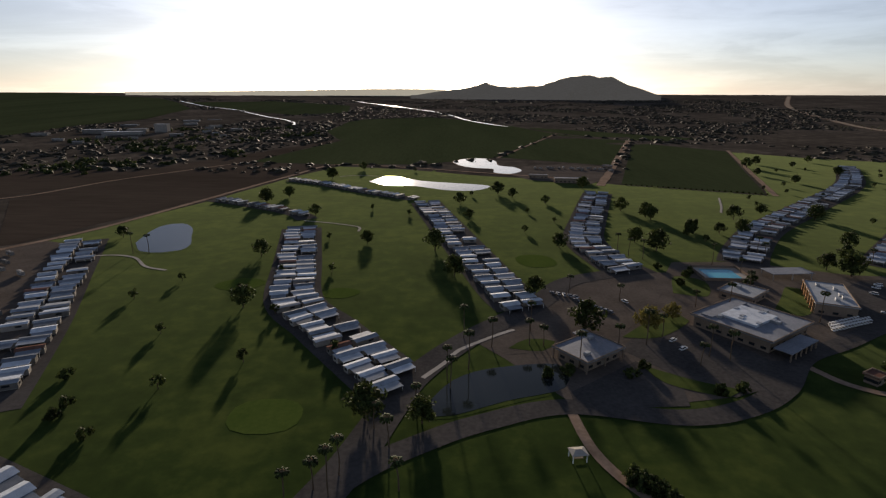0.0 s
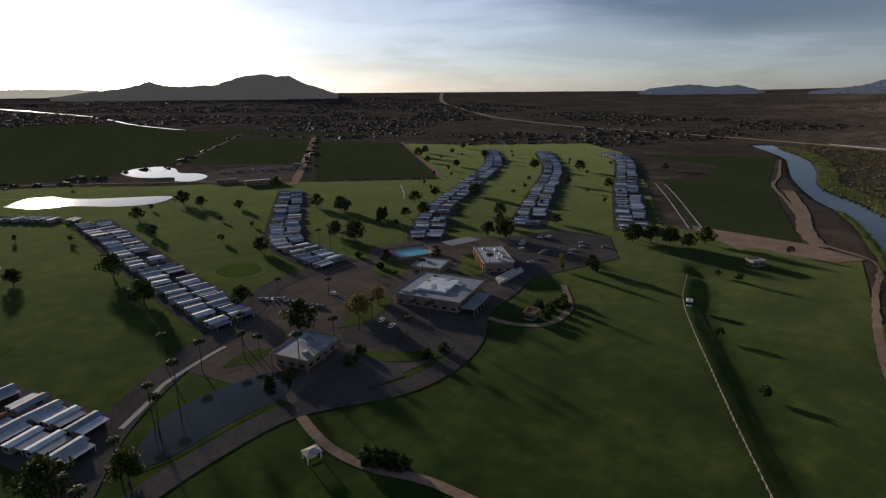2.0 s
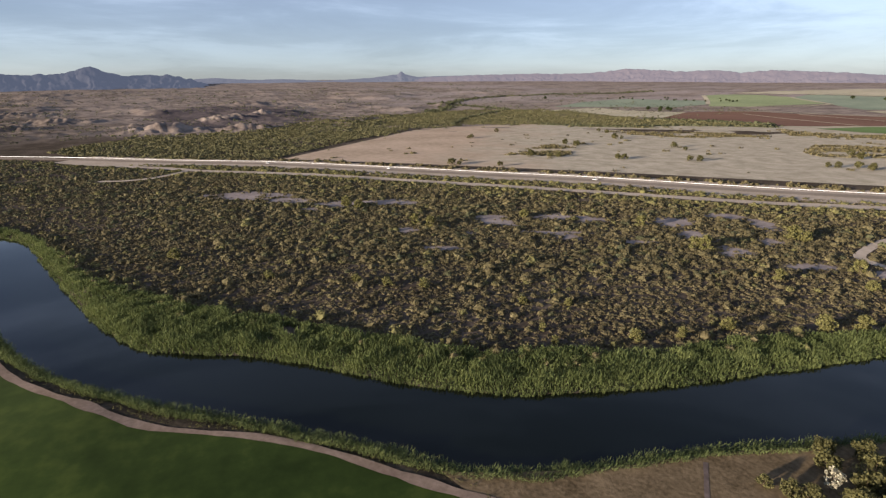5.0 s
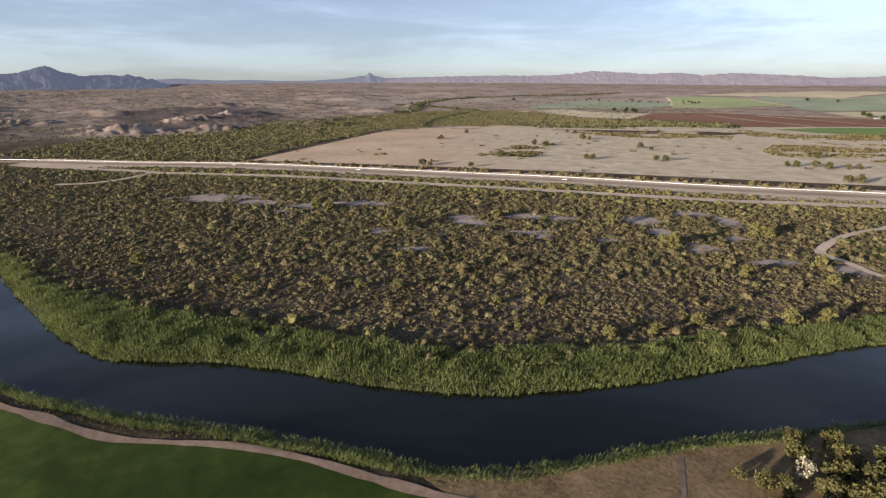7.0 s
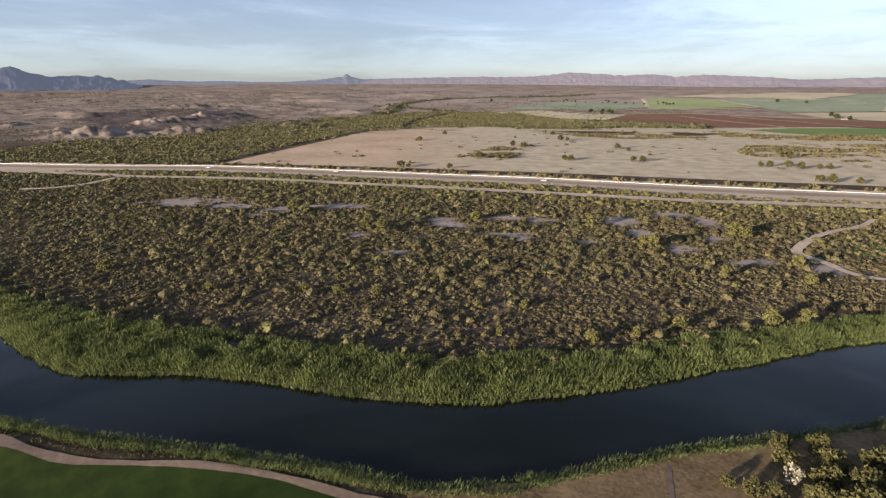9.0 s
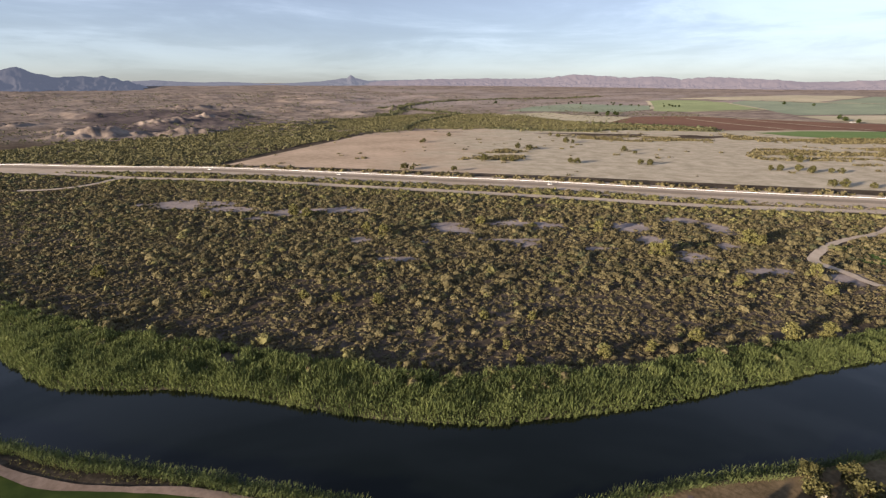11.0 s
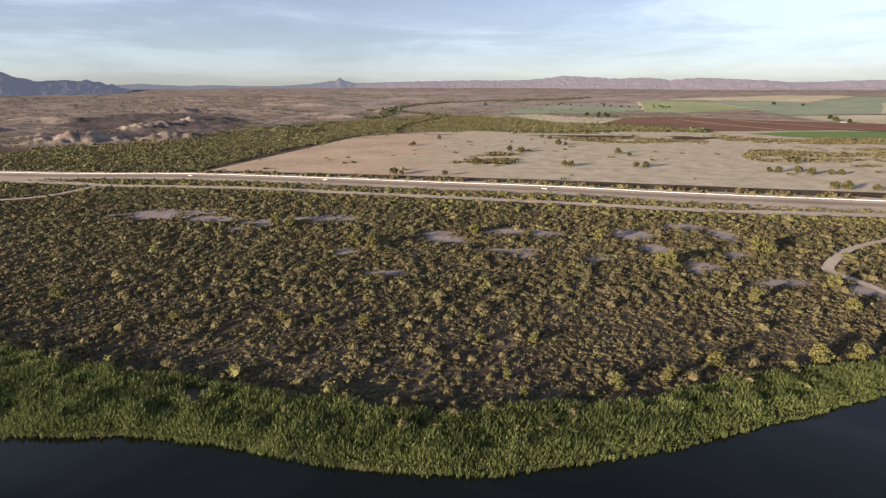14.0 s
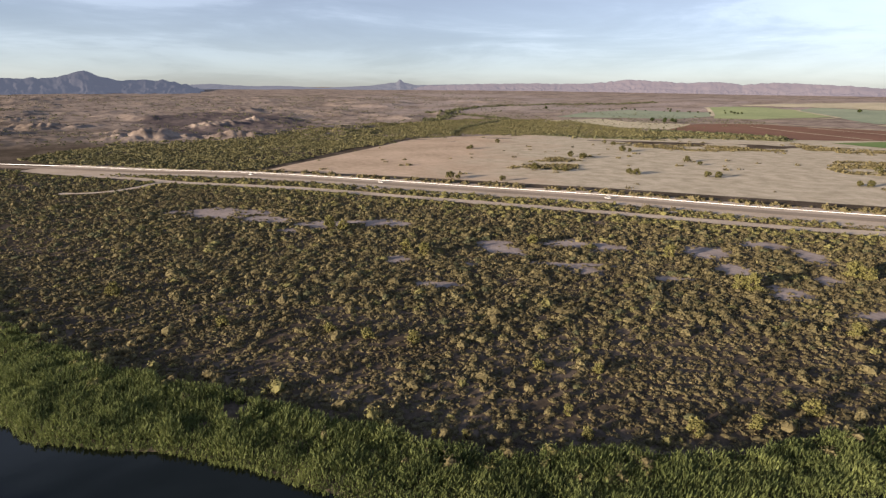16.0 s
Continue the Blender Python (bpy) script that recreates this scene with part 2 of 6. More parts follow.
M_BUSH_GREEN = leafy("fresh_scrub_leaves", (0.10, 0.093, 0.037), (0.235, 0.215, 0.085), 0.13, leaf=0.2, glow=0.15)
M_BUSH_DARK = leafy("deep_scrub_leaves", (0.055, 0.057, 0.03), (0.135, 0.135, 0.068), 0.13, leaf=0.2, glow=0.15)
M_BUSH_FAR = leafy("green_scrub_leaves", (0.085, 0.08, 0.038), (0.19, 0.172, 0.08), 0.03, leaf=0.2, glow=0.12)
M_BANKBUSH = leafy("bank_bush_leaves", (0.06, 0.058, 0.022), (0.17, 0.155, 0.06), 0.25, leaf=0.3)
M_REED = leafy("reed_leaves", (0.07, 0.09, 0.032), (0.225, 0.25, 0.09), 0.07, mid=(0.135, 0.16, 0.055), glow=0.3, leaf=0.25)
M_TREE = leafy("tree_leaves", (0.025, 0.04, 0.012), (0.07, 0.085, 0.025), 0.4, each=0.3)
M_GOLD = leafy("yellowing_leaves", (0.12, 0.11, 0.03), (0.24, 0.2, 0.055), 0.4)
M_LONE = leafy("bright_bush_leaves", (0.115, 0.108, 0.038), (0.225, 0.207, 0.075), 0.4, leaf=0.25, glow=0.15)
M_PALE = leafy("pale_dry_leaves", (0.32, 0.29, 0.2), (0.48, 0.44, 0.32), 0.6)
M_PALM = leafy("palm_fronds", (0.03, 0.05, 0.018), (0.07, 0.085, 0.03), 0.5, each=0.2)
M_BARK = surface("bark", (0.09, 0.065, 0.045), (0.18, 0.135, 0.1), 0.8, 6.0, stretch=(1, 1, 0.2))


def hazed_rock(name, low, high, haze, scale):
    """Distant rock that emits a haze colour, in place of the air before it."""
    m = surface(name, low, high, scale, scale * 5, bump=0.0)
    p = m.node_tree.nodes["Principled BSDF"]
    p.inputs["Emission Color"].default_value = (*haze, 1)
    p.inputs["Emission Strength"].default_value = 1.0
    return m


# the third colour is painted haze, given off as a faint glow
M_MOUNT = hazed_rock("blue_hazed_rock", (0.022, 0.022, 0.026), (0.042, 0.04, 0.044), (0.048, 0.056, 0.08), 0.004)
M_PALERIDGE = hazed_rock("pale_blue_hazed_rock", (0.03, 0.03, 0.033), (0.05, 0.048, 0.05), (0.085, 0.09, 0.115), 0.004)
M_MESA = hazed_rock("mauve_hazed_rock", (0.045, 0.036, 0.034), (0.075, 0.06, 0.055), (0.105, 0.098, 0.12), 0.003)
M_KNOB = hazed_rock("hazed_hill_rock", (0.03, 0.03, 0.03), (0.075, 0.068, 0.062), (0.05, 0.049, 0.047), 0.006)
M_HAZEHILL = hazed_rock("hazy_hill", (0.3, 0.29, 0.28), (0.36, 0.34, 0.33), (0.30, 0.27, 0.2), 0.002)
M_ROOFW = surface("white_metal_roof", (0.34, 0.375, 0.42), (0.55, 0.59, 0.64), 0.3, 3.0, rough=0.75, bump=0.05, each=0.35, spec=0.06)
M_ROOFG = surface("grey_awning_metal", (0.15, 0.175, 0.21), (0.30, 0.33, 0.38), 0.3, 3.0, rough=0.75, bump=0.05, each=0.45, spec=0.06)
M_ROOFR = surface("red_brown_roof", (0.16, 0.085, 0.065), (0.26, 0.15, 0.12), 0.4, 3.0, rough=0.7, each=0.3)
M_SIDING = surface("cream_siding", (0.18, 0.17, 0.155), (0.32, 0.30, 0.275), 0.4, 4.0, rough=0.6, bump=0.05, each=0.3)
M_GLASS = surface("dark_window", (0.015, 0.018, 0.022), (0.03, 0.035, 0.04), 0.5, 2.0, rough=0.08, bump=0.0, spec=0.6)
M_STEEL = surface("galvanised_steel", (0.32, 0.33, 0.34), (0.5, 0.51, 0.52), 0.8, 5.0, rough=0.45, metal=0.6, bump=0.0)
M_WHITE = surface("white_paint", (0.68, 0.68, 0.67), (0.82, 0.82, 0.8), 0.5, 4.0, rough=0.5, bump=0.0)
M_STUCCO = surface("tan_stucco", (0.2, 0.15, 0.115), (0.3, 0.235, 0.18), 0.2, 2.0, rough=0.9)
M_FLATROOF = surface("grey_flat_roof", (0.15, 0.165, 0.195), (0.27, 0.285, 0.32), 0.12, 1.2, rough=0.7, bump=0.05, spec=0.15)
M_CARPAINT = surface("car_paint", (0.2, 0.2, 0.21), (0.32, 0.32, 0.33), 0.5, 2.0, rough=0.3, bump=0.0, each=0.95, spec=0.6)
M_TYRE = surface("rubber", (0.015, 0.015, 0.015), (0.03, 0.03, 0.03), 2.0, 8.0, rough=0.8, bump=0.0)
M_WOOD = surface("grey_wood", (0.2, 0.17, 0.13), (0.34, 0.29, 0.23), 1.0, 8.0, rough=0.8, stretch=(1, 1, 0.15))


# ---- terrain ----
def lattice(ix, iy, seed):
    h = (ix.astype(np.int64) * 374761393 + iy.astype(np.int64) * 668265263 + seed * 1442695041) & 0xFFFFFFFF
    h = ((h ^ (h >> 13)) * 1274126177) & 0xFFFFFFFF
    return ((h ^ (h >> 16)) & 0xFFFF) / 65535.0


def value_noise(x, y, seed=0):
    ix, iy = np.floor(x), np.floor(y)
    fx, fy = x - ix, y - iy
    fx, fy = fx * fx * (3 - 2 * fx), fy * fy * (3 - 2 * fy)
    a, b = lattice(ix, iy, seed), lattice(ix + 1, iy, seed)
    c, d = lattice(ix, iy + 1, seed), lattice(ix + 1, iy + 1, seed)
    return (a * (1 - fx) + b * fx) * (1 - fy) + (c * (1 - fx) + d * fx) * fy


def fbm(x, y, octaves=4, seed=0):
    total, amp, norm = 0.0, 1.0, 0.0
    for k in range(octaves):
        total = total + amp * value_noise(x * 2**k + 17.3 * k, y * 2**k - 9.1 * k, seed + k)
        norm += amp
        amp *= 0.5
    return total / norm


def step(a, b, v):
    s = np.clip((v - a) / (b - a), 0, 1)
    return s * s * (3 - 2 * s)


def spline(points, gap):
    """A smooth line through the points, sampled about every gap metres."""
    p = [np.array(q, float) for q in points]
    p = [2 * p[0] - p[1]] + p + [2 * p[-1] - p[-2]]
    out = []
    for a, b, c, d in zip(p, p[1:], p[2:], p[3:]):
        n = max(1, int(np.linalg.norm(c - b) / gap))
        for k in range(n):
            t = k / n
            out.append(0.5 * (2 * b + (c - a) * t + (2 * a - 5 * b + 4 * c - d) * t**2 + (3 * b - a - 3 * c + d) * t**3))
    out.append(p[-2])
    return np.array(out)


def to_line(x, y, line):
    """The distance to a line, its running length there, and the side (left is positive)."""
    best, run, side, length = np.full(x.shape, 1e9), np.zeros(x.shape), np.zeros(x.shape), 0.0
    for a, b in zip(line, line[1:]):
        v = b - a
        n = np.hypot(*v)
        t = np.clip(((x - a[0]) * v[0] + (y - a[1]) * v[1]) / n**2, 0, 1)
        dx, dy = x - a[0] - t * v[0], y - a[1] - t * v[1]
        d = np.hypot(dx, dy)
        near = d < best
        best = np.where(near, d, best)
        run = np.where(near, length + t * n, run)
        side = np.where(near, np.sign(v[0] * dy - v[1] * dx), side)
        length += n
    return best, run, side


def inside(x, y, poly):
    hit = np.zeros(np.shape(x), bool)
    for (x0, y0), (x1, y1) in zip(poly, np.roll(poly, -1, axis=0)):
        cross = ((y0 > y) != (y1 > y)) & (x < (x1 - x0) * (y - y0) / (y1 - y0 + 1e-12) + x0)
        hit ^= cross
    return hit


# the river: its two banks, going upstream
NEAR_BANK = [(-60, -420), (10, -280), (44, -200), (66, -144), (80, -107), (88, -77), (99, -51), (116, -35), (141, -9), (170, 23), (198, 49), (240, 72), (294, 91), (340, 114), (387, 140), (451, 182), (506, 232), (597, 296), (690, 350), (777, 404), (900, 520)]
FAR_BANK = [(-20, -440), (45, -310), (84, -219), (95, -176), (104, -136), (114, -104), (122, -83), (141, -56), (160, -38), (184, -14), (205, 20), (236, 38), (278, 53), (335, 72), (405, 98), (453, 147), (517, 201), (577, 260), (690, 318), (800, 385), (930, 505)]
near_line, far_line = spline(NEAR_BANK, 14), spline(FAR_BANK, 14)
river_poly = np.concatenate([near_line, far_line[::-1]])
FENCE = [(236, 158), (201, 134), (150, 84), (101, 34), (60, -4), (20, -40)]
WATER_Z = -1.1
CLAY_HILLS = [(1268, 0, 60, 22), (1262, 40, 50, 14), (1545, -100, 50, 24), (1575, -150, 30, 14), (1215, -128, 36, 20), (1640, -222, 32, 20), (1420, 90, 44, 15), (2090, -240, 70, 16), (2000, -520, 80, 14), (2190, -430, 60, 12), (1690, -670, 60, 15), (1745, -830, 36, 18), (1650, 260, 70, 22), (1500, 330, 50, 18), (1900, 420, 80, 20)]
# sandy clearings in the scrub: place, half length along the river, half depth
CLEARINGS = [(483, -43, 30, 13), (442, -74, 20, 11), (412, -102, 20, 13), (403, -83, 9, 9), (402, -137, 25, 8), (306, -182, 12, 13), (322, -184, 11, 5), (313, -121, 6, 6), (289, -153, 10, 4), (297, -224, 13, 8), (281, -240, 14, 8), (269, -196, 19, 4), (254, -201, 6, 6), (251, -285, 12, 11), (221, -271, 10, 9), (190, -264, 9, 9), (220, -329, 8, 14), (189, -297, 9, 7), (156, -269, 16, 5), (130, -293, 10, 7), (268, -125, 12, 3), (226, -229, 12, 4), (248, -325, 11, 8)]


def clearing(x, y):
    """1 in the heart of a clearing, falling to 0 at its ragged edge."""
    out = np.zeros(np.shape(x))
    rag = fbm(x / 11, y / 11, 3, 77) - 0.5
    for cx, cy, half, deep in CLEARINGS:
        u, v = 0.53 * (x - cx) + 0.85 * (y - cy), 0.85 * (x - cx) - 0.53 * (y - cy)
        out = np.maximum(out, 1.3 - np.hypot(u / half, v / deep) + 2.0 * rag)
    return np.clip(out, 0, 1)


def height(x, y):
    x, y = np.asarray(x, float), np.asarray(y, float)
    r = np.hypot(x, y)
    az = np.degrees(np.arctan2(x, y))
    rise = 69 + 34 * step(55, 85, az) * (1 - step(115, 160, az))
    z = rise * np.clip((r - 1500) / 2200, 0, 1.08) ** 1.25
    # the clay badlands beyond the road
    m = step(1080, 1350, x + 0.35 * np.abs(y - 100)) * step(52, 70, az) * (1 - step(108, 122, az) * (1 - 0.6 * step(2000, 2300, r))) * (1 - step(158, 166, az)) * (1 - 0.8 * step(2500, 3400, r))
    n1 = fbm(x / 210, y / 260, 5, 3)
    ridge = 1 - np.abs(2 * fbm(x / 130, y / 170, 4, 11) - 1)
    gully = 1 - np.abs(2 * fbm(x / 44, y / 62, 4, 5) - 1)
    z = z + m * (46 * np.clip(n1 - 0.5, 0, 0.18) * (0.2 + 0.8 * ridge) + 13 * (gully - 0.75) * (0.2 + 0.9 * np.clip(n1 - 0.35, 0, 1)))
    # single eroded clay hills
    hilly = np.flatnonzero((x > 1100) & (x < 2300) & (y > -950) & (y < 600)) if np.ndim(x) else np.array([], int)
    if len(hilly):
        xh, yh = x[hilly], y[hilly]
        foot, crag = 0.45 + 1.3 * fbm(xh / 30, yh / 24, 3, 47), 0.3 + 0.7 * np.abs(2 * fbm(xh / 30, yh / 20, 3, 49) - 1) ** 0.6
        for hx, hy, hr, top in CLAY_HILLS:
            d = np.hypot(xh - hx, (yh - hy) / 1.5) / (hr * foot)
            z[hilly] += 0.85 * top * np.clip(1 - d, 0, 1) * crag
    # low rolling plain on the sunward side
    p = step(900, 1500, r) * (1 - m)
    z = z + p * 3.0 * (fbm(x / 160, y / 160, 3, 21) - 0.5)
    # the lawns roll a little; a swale runs along the fence
    d, _, _ = to_line(x, y, np.array([(40, 40), (150, 60), (280, 130)], float))
    z = z + (1 - step(25, 60, d)) * 1.6 * (fbm(x / 38, y / 38, 2, 31) - 0.5)
    fd, _, fs = to_line(x, y, np.array(FENCE, float))
    lower = fs > 0
    low = np.where(lower, step(0.3, 8, fd) * (1 - step(9, 30, fd)), 0.0)
    z = z - 1.5 * low * (r < 330)
    # the river bed between its banks
    near = (r < 1300)
    dn, _, _ = to_line(x, y, river_poly) if np.ndim(x) == 0 else (None, None, None)
    if dn is None:
        dn = np.full(x.shape, 1e3)
        dn[near] = to_line(x[near], y[near], np.concatenate([river_poly, river_poly[:1]]))[0]
    ins = inside(x, y, river_poly)
    z = np.where(ins, np.minimum(z, -1.1 - 1.6 * step(0, 6, dn)), np.where(near & (dn < 6), z - 1.1 * (1 - step(0, 5, dn)), z))
    return z


def height_at(x, y):
    return float(height(np.array([x]), np.array([y]))[0])


def mesh_object(name, verts, faces, mats, index=None, smooth=False):
    me = bpy.data.meshes.new(name)
    me.from_pydata(verts.tolist() if hasattr(verts, "tolist") else verts, [], faces.tolist() if hasattr(faces, "tolist") else faces)
    for m in mats:
        me.materials.append(m)
    if index is not None:
        me.polygons.foreach_set("material_index", index)
    if smooth:
        me.polygons.foreach_set("use_smooth", np.ones(len(me.polygons), bool))
    me.update()
    return new(name, me)


def stretch_axis(*spans):
    out = []
    for a, b, n in spans:
        out += list(np.linspace(a, b, n, endpoint=False))
    return np.array(out + [spans[-1][1]])


gx = stretch_axis((-3840, -1500, 36), (-1500, -300, 60), (-300, 700, 250), (700, 2400, 190), (2400, 3840, 50))
gy = stretch_axis((-3840, -1500, 60), (-1500, -452, 75), (-452, 560, 253), (560, 1600, 100), (1600, 3840, 60))
GX, GY = np.meshgrid(gx, gy)
GZ = height(GX.ravel(), GY.ravel())
gv = np.stack([GX.ravel(), GY.ravel(), GZ], 1)
nx, ny = len(gx), len(gy)
i0 = (np.arange(ny - 1)[:, None] * nx + np.arange(nx - 1)[None, :]).ravel()
gf = np.stack([i0, i0 + 1, i0 + nx + 1, i0 + nx], 1)


def ground_material():
    """Scrub soil, valley soil and badland clay, blended by the weights that the mesh carries."""
    m = surface("valley_ground", (0.055, 0.043, 0.031), (0.19, 0.148, 0.115), 0.03, 0.5, mid=(0.10, 0.078, 0.058))
    n, l = m.node_tree.nodes, m.node_tree.links
    p = n["Principled BSDF"]
    p.inputs["Specular IOR Level"].default_value = 0.0
    colour = p.inputs["Base Color"].links[0].from_socket
    co = n["Texture Coordinate"]
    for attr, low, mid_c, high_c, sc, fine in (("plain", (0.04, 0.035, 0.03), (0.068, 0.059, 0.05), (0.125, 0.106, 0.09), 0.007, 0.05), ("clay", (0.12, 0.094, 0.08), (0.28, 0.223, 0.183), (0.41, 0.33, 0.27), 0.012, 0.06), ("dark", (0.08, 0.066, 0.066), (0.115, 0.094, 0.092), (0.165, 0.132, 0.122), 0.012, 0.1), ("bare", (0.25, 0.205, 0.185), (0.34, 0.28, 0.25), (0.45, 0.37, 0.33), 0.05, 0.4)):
        a, b = n.new("ShaderNodeTexNoise"), n.new("ShaderNodeTexNoise")
        for t, k in ((a, sc), (b, fine)):
            t.inputs["Scale"].default_value, t.inputs["Detail"].default_value, t.inputs["Roughness"].default_value = k, 7, 0.65
            l.new(co.outputs["Object"], t.inputs["Vector"])
        av = n.new("ShaderNodeMix")
        av.inputs[0].default_value = 0.5
        l.new(a.outputs["Fac"], av.inputs[2])
        l.new(b.outputs["Fac"], av.inputs[3])
        ramp = n.new("ShaderNodeValToRGB")
        e = ramp.color_ramp.elements
        e[0].position, e[1].position = 0.36, 0.64
        e[0].color, e[1].color = (*low, 1), (*high_c, 1)
        e.new(0.5).color = (*mid_c, 1)
        l.new(av.outputs[0], ramp.inputs[0])
        at = n.new("ShaderNodeAttribute")
        at.attribute_name = attr
        mx = n.new("ShaderNodeMix")
        mx.data_type = "RGBA"
        l.new(at.outputs["Fac"], mx.inputs[0])
        l.new(colour, mx.inputs[6])
        l.new(ramp.outputs[0], mx.inputs[7])
        colour = mx.outputs[2]
    l.new(colour, p.inputs["Base Color"])
    return m


M_GROUND = ground_material()
vx, vy = gv[:, 0], gv[:, 1]
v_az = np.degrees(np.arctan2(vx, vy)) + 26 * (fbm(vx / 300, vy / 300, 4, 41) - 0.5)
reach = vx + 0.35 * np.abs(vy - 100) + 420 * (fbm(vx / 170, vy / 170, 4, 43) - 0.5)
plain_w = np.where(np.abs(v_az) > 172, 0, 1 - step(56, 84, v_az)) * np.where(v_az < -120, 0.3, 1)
clay_w = step(1000, 1250, reach) * step(60, 92, v_az) * (1 - step(165, 175, v_az))
ground = mesh_object("ground", gv, gf, [M_GROUND], None, True)
dark_d = np.hypot((vx - 1640) / 1.7, (vy + 150)) + 150 * (fbm(vx / 70, vy / 70, 4, 45) - 0.5)
dark_w = (1 - step(175, 250, dark_d)) * 0.95
for hx, hy, hr, top in CLAY_HILLS:
    dark_w = dark_w * step(0.55, 0.95, np.hypot(vx - hx, (vy - hy) / 1.25) / hr)
bare_w = np.zeros(len(vx))
close = (vx > 60) & (vx < 640) & (vy > -420) & (vy < 60)
bare_w[close] = step(0.05, 0.5, clearing(vx[close], vy[close]))
# pale cliffs far off beyond the irrigated fields
cliff = fbm(vx / 90, vy / 150, 4, 46)
v_bearing, v_r = np.degrees(np.arctan2(vx, vy)), np.hypot(vx, vy)
bare_w = np.maximum(bare_w, 0.95 * step(0.42, 0.58, cliff) * step(104, 112, v_bearing) * (1 - step(150, 160, v_bearing)) * step(1900, 2250, v_r + 500 * (cliff - 0.5)) * (1 - step(3100, 3400, v_r)))
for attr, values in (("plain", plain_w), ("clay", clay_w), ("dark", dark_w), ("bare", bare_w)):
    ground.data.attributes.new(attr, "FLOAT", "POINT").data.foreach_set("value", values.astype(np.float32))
tagged(ground, "dry valley ground of brown soil and pale clay", "ground", kind="structure")


def clip(poly, axis, bound, keep_above):
    out = []
    for p, q in zip(poly, poly[1:] + poly[:1]):
        a, b = (p[axis] >= bound) == keep_above, (q[axis] >= bound) == keep_above
        if a:
            out.append(p)
        if a != b:
            t = (bound - p[axis]) / (q[axis] - p[axis])
            out.append((p[0] + t * (q[0] - p[0]), p[1] + t * (q[1] - p[1])))
    return out


def draped(name, pts, mat, lift, label, category, kind):
    """A cover cut along the lines of the ground's mesh, so that it follows the ground exactly."""
    lo, hi = pts.min(0), pts.max(0)
    ix = np.arange(max(0, np.searchsorted(gx, lo[0]) - 1), min(len(gx) - 1, np.searchsorted(gx, hi[0]) + 1))
    iy = np.arange(max(0, np.searchsorted(gy, lo[1]) - 1), min(len(gy) - 1, np.searchsorted(gy, hi[1]) + 1))
    grid_z = GZ.reshape(len(gy), len(gx))
    corner = inside(*np.meshgrid(gx[ix[0] : ix[-1] + 2], gy[iy[0] : iy[-1] + 2]), pts)
    touched = set()
    for (ax, ay), (bx, by) in zip(pts, np.roll(pts, -1, axis=0)):
        n = int(max(abs(bx - ax), abs(by - ay)) / 0.5) + 2
        for t in np.linspace(0, 1, n):
            touched.add((int(np.searchsorted(gx, ax + t * (bx - ax))) - 1, int(np.searchsorted(gy, ay + t * (by - ay))) - 1))
    verts, faces, index = [], [], {}

    def vert(px, py):
        key = (round(px, 3), round(py, 3))
        if key not in index:
            i, j = min(max(np.searchsorted(gx, px) - 1, 0), len(gx) - 2), min(max(np.searchsorted(gy, py) - 1, 0), len(gy) - 2)
            u, w = (px - gx[i]) / (gx[i + 1] - gx[i]), (py - gy[j]) / (gy[j + 1] - gy[j])
            z = (grid_z[j, i] * (1 - u) + grid_z[j, i + 1] * u) * (1 - w) + (grid_z[j + 1, i] * (1 - u) + grid_z[j + 1, i + 1] * u) * w
            index[key] = len(verts)
            verts.append((px, py, float(z) + lift))
        return index[key]

    outline = [tuple(map(float, q)) for q in pts]
    if sum(a[0] * b[1] - a[1] * b[0] for a, b in zip(outline, outline[1:] + outline[:1])) < 0:
        outline = outline[::-1]
    for i in ix:
        for j in iy:
            if (i, j) in touched:
                piece = outline
                for axis, bound, above in ((0, gx[i], True), (0, gx[i + 1], False), (1, gy[j], True), (1, gy[j + 1], False)):
                    piece = clip(piece, axis, bound, above)
                    if len(piece) < 3:
                        break
            elif corner[j - iy[0], i - ix[0]]:
                piece = [(gx[i], gy[j]), (gx[i + 1], gy[j]), (gx[i + 1], gy[j + 1]), (gx[i], gy[j + 1])]
            else:
                continue
            ids = []
            for q in piece:
                k = vert(float(q[0]), float(q[1]))
                if k not in ids:
                    ids.append(k)
            if len(ids) >= 3:
                faces.append(ids)
    return tagged(mesh_object(name, verts, faces, [mat], None, True), label, category, kind=kind)


LAYERS = [0]


def layer(lift):
    """Covers never share a plane."""
    LAYERS[0] += 1
    return lift + 0.004 * (LAYERS[0] % 12)


def sheet(name, outline, mat, lift, label, category="ground", cell=0, smooth_edge=0, kind="structure"):
    """A flat cover on the ground with the given outline; cell: size of the pieces in which it follows the ground."""
    pts = spline(list(outline) + [outline[0]], smooth_edge)[:-1] if smooth_edge else np.array(outline, float)
    lift = layer(lift)
    if cell:
        return draped(name, pts, mat, lift, label, category, kind)
    bm = bmesh.new()
    bm.faces.new([bm.verts.new((px, py, 0)) for px, py in pts])
    bmesh.ops.triangulate(bm, faces=bm.faces[:])
    for v in bm.verts:
        v.co.z = lift
    bmesh.ops.recalc_face_normals(bm, faces=bm.faces[:])
    if sum(f.normal.z for f in bm.faces) < 0:
        bmesh.ops.reverse_faces(bm, faces=bm.faces[:])
    me = bpy.data.meshes.new(name)
    bm.to_mesh(me)
    bm.free()
    me.materials.append(mat)
    return tagged(new(name, me), label, category, kind=kind)


